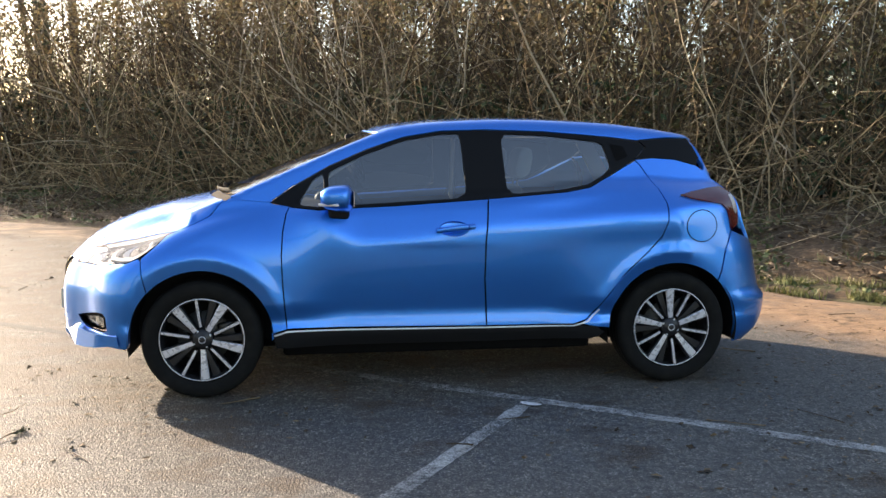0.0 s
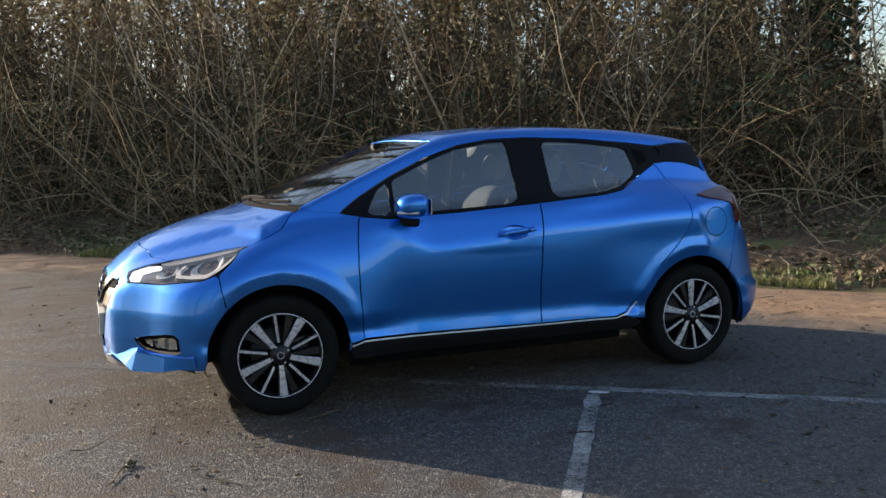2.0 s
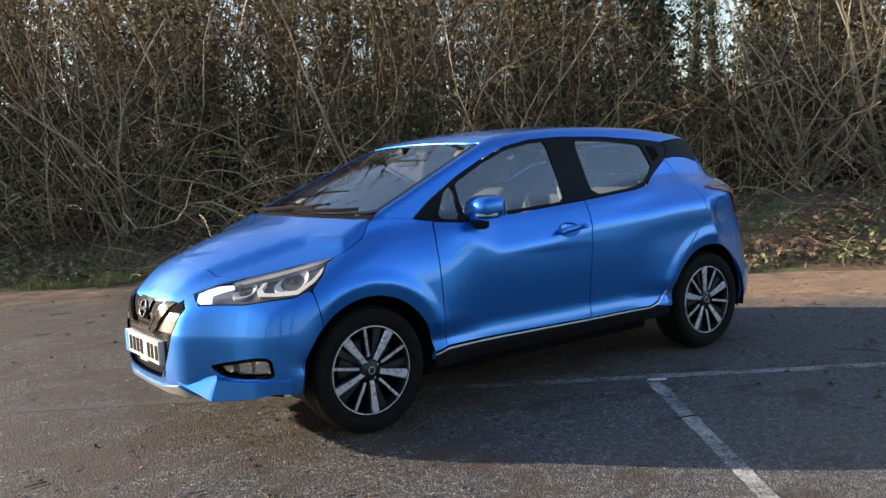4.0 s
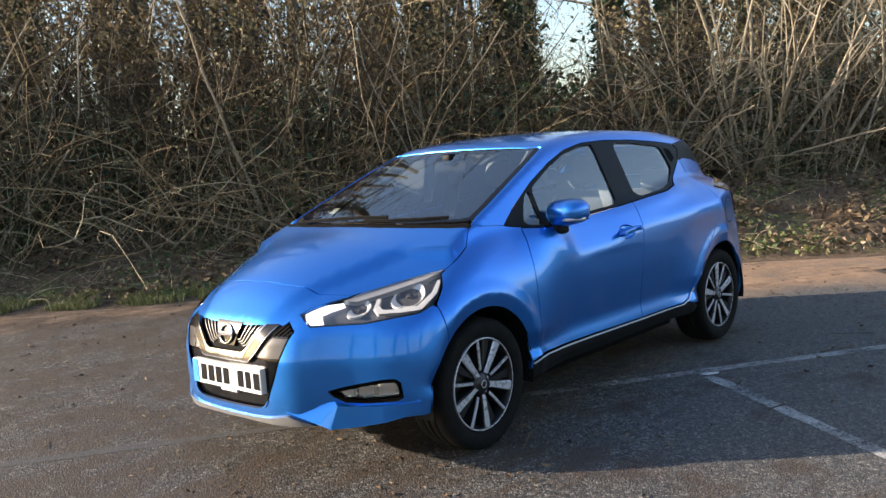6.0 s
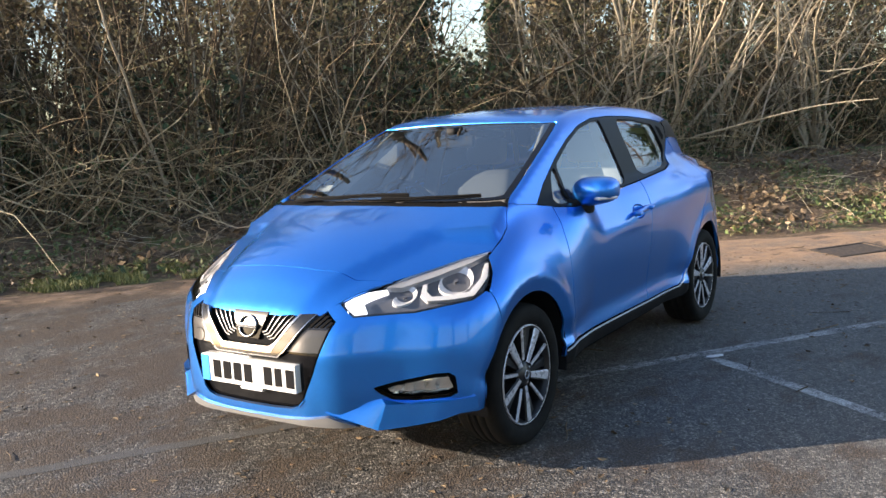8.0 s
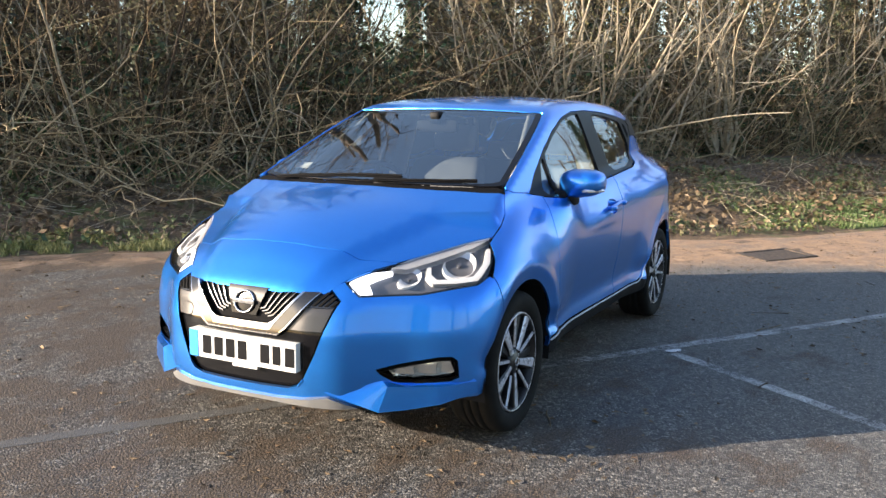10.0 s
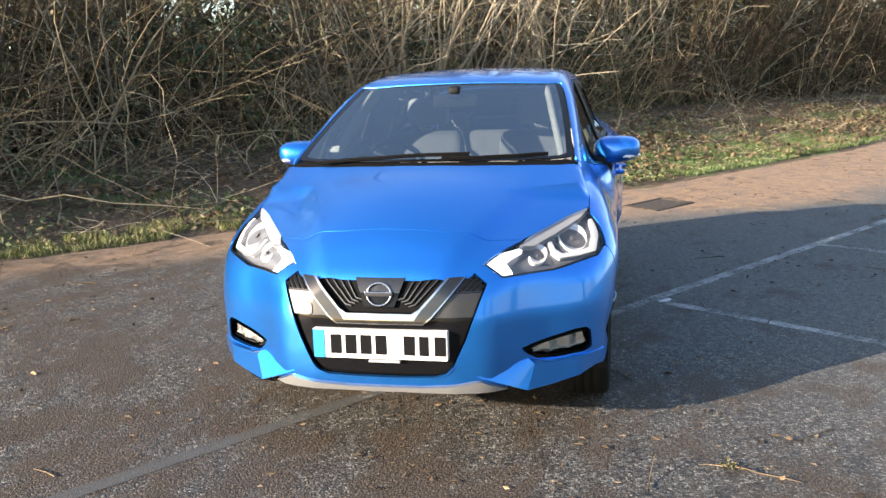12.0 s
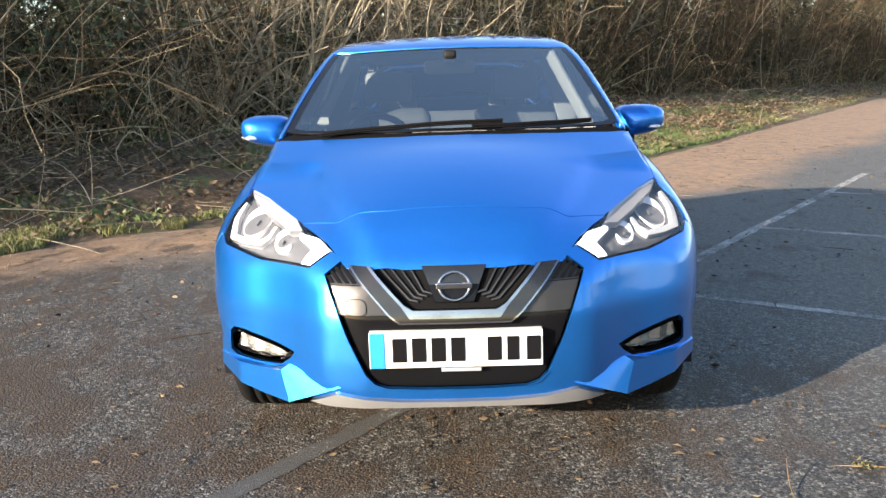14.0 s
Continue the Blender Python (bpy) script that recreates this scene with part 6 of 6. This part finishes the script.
for y in (-0.36, 0.36):
    st = new("front_seat")
    st.parent = car
    tagged(st, "grey fabric front seat")
    cushion("seat_base", [(-0.30, 0.40), (0.22, 0.36), (0.24, 0.52), (-0.32, 0.58)], y - 0.25, y + 0.25, M["seat"], st)
    cushion("backrest", [(0.16, 0.48), (0.30, 0.46), (0.50, 1.06), (0.42, 1.10), (0.33, 1.04)], y - 0.24, y + 0.24, M["seat"], st)
    cushion("head_restraint", [(0.43, 1.12), (0.53, 1.12), (0.56, 1.29), (0.47, 1.30)], y - 0.13, y + 0.13, M["seat_light"], st)
    for d in (-0.06, 0.06):
        box("restraint_post", (0.465, y + d - 0.006, 1.05), (0.477, y + d + 0.006, 1.15), M["chrome"], st, bevel=0.002)
rs = new("rear_seat")
rs.parent = car
tagged(rs, "grey fabric rear bench seat")
cushion("seat_base", [(0.62, 0.42), (1.12, 0.40), (1.14, 0.56), (0.60, 0.60)], -0.64, 0.64, M["seat"], rs)
cushion("backrest", [(1.06, 0.52), (1.2, 0.5), (1.38, 1.02), (1.28, 1.05)], -0.64, 0.64, M["seat"], rs)
for y in (-0.36, 0.36):
    cushion("head_restraint", [(1.28, 1.03), (1.36, 1.03), (1.39, 1.16), (1.31, 1.17)], y - 0.12, y + 0.12, M["seat_light"], rs)
cushion("dashboard", [(-1.02, 0.62), (-0.58, 0.62), (-0.52, 0.86), (-0.58, 0.955), (-0.80, 0.985), (-1.15, 1.0), (-1.19, 0.9)], -0.64, 0.64, M["dash"], car, "dark moulded dashboard")
cushion("instrument_hood", [(-0.70, 0.93), (-0.50, 0.93), (-0.52, 1.02), (-0.68, 1.02)], 0.20, 0.52, M["dash"], car, "dark instrument cowl")
sw = new("steering_wheel")
sw.parent = car
tagged(sw, "black steering wheel")
torus("wheel_rim", (-0.40, 0.36, 0.93), (0.88, 0, 0.45), 0.175, 0.016, M["black_plastic"], sw, 40, 10)
box("wheel_boss", (-0.05, -0.07, -0.02), (0.05, 0.07, 0.02), M["black_plastic"], sw, bevel=0.015, m=Matrix.Translation((-0.41, 0.36, 0.925)) @ Vector((0.88, 0, 0.45)).to_track_quat("Z", "Y").to_matrix().to_4x4())
box("wheel_spoke", (-0.02, -0.17, -0.008), (0.02, 0.17, 0.008), M["black_plastic"], sw, bevel=0.006, m=Matrix.Translation((-0.405, 0.36, 0.925)) @ Vector((0.88, 0, 0.45)).to_track_quat("Z", "Y").to_matrix().to_4x4())
box("column", (-0.68, 0.32, 0.84), (-0.42, 0.40, 0.91), M["dash"], sw, bevel=0.02)
cushion("rear_view_mirror", [(-0.47, 1.265), (-0.445, 1.26), (-0.44, 1.325), (-0.465, 1.335)], -0.12, 0.12, M["black_plastic"], car, "black interior mirror", r=0.03)
box("mirror_mount", (-0.50, -0.03, 1.31), (-0.40, 0.03, 1.375), M["black_plastic"], car, bevel=0.012)
panel("headlining", np.array([(-0.33, -0.50, 1.3), (1.35, -0.50, 1.3), (1.42, 0, 1.3), (1.35, 0.50, 1.3), (-0.33, 0.50, 1.3), (-0.36, 0, 1.3)]), "top", M["trim_pale"], car, "pale grey headlining", lift=-0.035, deep=0, inset=0, cell=0.08)


def inner_trim(flip):
    s = -1 if flip else 1
    for nm, a, b, w in (("pillar_lining", (-0.87, -0.60, 1.0), (-0.29, -0.47, 1.365), 0.035), ("pillar_lining", (0.24, -0.655, 0.95), (0.235, -0.525, 1.375), 0.055), ("pillar_lining", (1.28, -0.56, 1.1), (1.12, -0.50, 1.36), 0.06)):
        A, B = Vector(a), Vector(b)
        A.y *= s
        B.y *= s
        m = Matrix.Translation((A + B) / 2) @ (B - A).to_track_quat("Z", "X").to_matrix().to_4x4()
        box(nm, (-w, -0.012, -(B - A).length / 2), (w, 0.012, (B - A).length / 2), M["trim_grey"], car, "grey pillar lining", bevel=0.008, m=m)
    box("seat_belt", (0.255, -0.615, 0.55), (0.262, -0.57, 1.24) if not flip else (0.262, -0.57, 1.24), M["gap"], car, "dark seat belt", bevel=0.001, m=Matrix.Diagonal((1, s, 1, 1)))
    panel("door_lining", side_pts([(-0.80, 0.40), (0.22, 0.38), (0.80, 0.45), (1.05, 0.75), (1.0, 1.06), (0.80, 1.05), (0.66, 1.03), (0.2, 0.995), (-0.80, 0.955)]), "side", M["dash"], car, "dark door lining", flip=flip, lift=-0.06, deep=0, inset=0, cell=0.08)


mirrored(inner_trim)
box("tax_holder", (-0.004, -0.04, -0.028), (0.004, 0.04, 0.028), M["paper"], car, "white paper permit behind the windscreen", bevel=0.001, m=Matrix.Translation((-0.905, 0.555, 1.086)) @ pose(0, 0, -0.0, 0, 66, 12))


# door mirrors, handles, wipers, aerial
def side_mirror(flip):
    s = -1 if flip else 1
    hold = new("side_mirror")
    hold.parent = car
    tagged(hold, "blue door mirror with a black stalk")
    bm = bmesh.new()
    bmesh.ops.create_uvsphere(bm, u_segments=28, v_segments=18, radius=1.0)
    for v in bm.verts:
        x, y, z = v.co
        r = (abs(x) ** 2.6 + abs(y) ** 3.2 + abs(z) ** 2.8) ** (-1 / 2.8)
        x, y, z = x * r, y * r, z * r
        flat = 0.045 if x > 0 else 0.125
        v.co = (-0.525 + x * flat + 0.012 * y, (-0.850 + y * 0.116), 1.036 + z * (0.070 + 0.010 * y) + 0.010 * (-y))
    bm.transform(Matrix.Diagonal((1, s, 1, 1)))
    if flip:
        bmesh.ops.reverse_faces(bm, faces=bm.faces)
    me = bpy.data.meshes.new("mirror_shell")
    bm.to_mesh(me)
    bm.free()
    me.materials.append(M["paint"])
    me.polygons.foreach_set("use_smooth", [True] * len(me.polygons))
    ob = new("mirror_shell", me)
    ob.parent = hold
    box("mirror_base", (-0.66, -0.80, 0.965), (-0.50, -0.70, 1.005), M["black_plastic"], hold, "black mirror stalk", bevel=0.018, m=Matrix.Diagonal((1, s, 1, 1)))
    box("mirror_stalk", (-0.61, -0.83, 0.925), (-0.50, -0.74, 1.0), M["black_plastic"], hold, "black mirror stalk", bevel=0.02, m=Matrix.Diagonal((1, s, 1, 1)))
    box("indicator", (-0.635, -0.953, 1.0), (-0.52, -0.838, 1.016), M["smoke_lens"], hold, "clear indicator strip", bevel=0.006, m=Matrix.Diagonal((1, s, 1, 1)) @ Matrix.Translation((-0.575, -0.878, 1.008)) @ pose(0, 0, 0, 0, 0, -28) @ Matrix.Translation((0.575, 0.878, -1.008)))
    box("mirror_glass", (-0.483, -0.935, 0.995), (-0.4775, -0.765, 1.075), M["mirror"], hold, "mirror glass", bevel=0.002, m=Matrix.Diagonal((1, s, 1, 1)))
    # door handles
    h0 = from_space("side", np.array([(-0.055, 0.866), (0.155, 0.888)]))
    for base in (h0,):
        A, B = Vector(base[0]), Vector(base[1])
        A.y -= 0.020
        B.y -= 0.022
        A.y *= s
        B.y *= s
        mm = Matrix.Translation((A + B) / 2) @ (B - A).to_track_quat("X", "Z").to_matrix().to_4x4()
        L = (B - A).length / 2
        hd = box("door_handle", (-L, -0.010, -0.014), (L, 0.010, 0.014), M["paint"], DOORS[flip], "blue pull handle", bevel=0.009, m=mm, segs=3)
        for t in (-0.8, 0.8):
            box("handle_foot", (t * L - 0.018, -0.03, -0.010), (t * L + 0.018, 0.03, 0.010), M["paint"], DOORS[flip], bevel=0.006, m=mm)
    panel("handle_cup", HANDLE_CUP, "side", M["paint"], DOORS[flip], "hollow behind the handle", flip=flip, lift=-0.002, deep=0.0, inset=-0.001, cell=0.01, shape=bowl(HANDLE_CUP.mean(0), 0.07, 0.022))


mirrored(side_mirror)


def tube(name, pts, r, mat, parent, k=6, label=""):
    pts = [Vector(p) for p in pts]
    vs, fs = [], []
    for i, p in enumerate(pts):
        d = (pts[min(i + 1, len(pts) - 1)] - pts[max(i - 1, 0)]).normalized()
        m = d.to_track_quat("Z", "Y").to_matrix()
        rr = r[i] if isinstance(r, (list, tuple)) else r
        vs += [p + m @ Vector((rr * math.cos(6.283 * j / k), rr * math.sin(6.283 * j / k), 0)) for j in range(k)]
    for i in range(len(pts) - 1):
        fs += [(i * k + j, i * k + (j + 1) % k, (i + 1) * k + (j + 1) % k, (i + 1) * k + j) for j in range(k)]
    return link_mesh(name, vs, fs, mat, parent, label)


for pts in ([(-1.205, 0.50), (-1.222, 0.2), (-1.205, -0.12), (-1.195, -0.2)], [(-1.245, -0.08), (-1.225, -0.25), (-1.18, -0.42), (-1.13, -0.55)]):
    q = top_pts(pts, 0.05, False) + np.array((0, 0, 0.016))
    w = tube("wiper", [tuple(v) for v in q], 0.006, M["gap"], car, 6, "black wiper arm")
    tube("wiper_blade", [tuple(v - np.array((0.0, 0, 0.008))) for v in q], 0.005, M["gap"], w, 4)
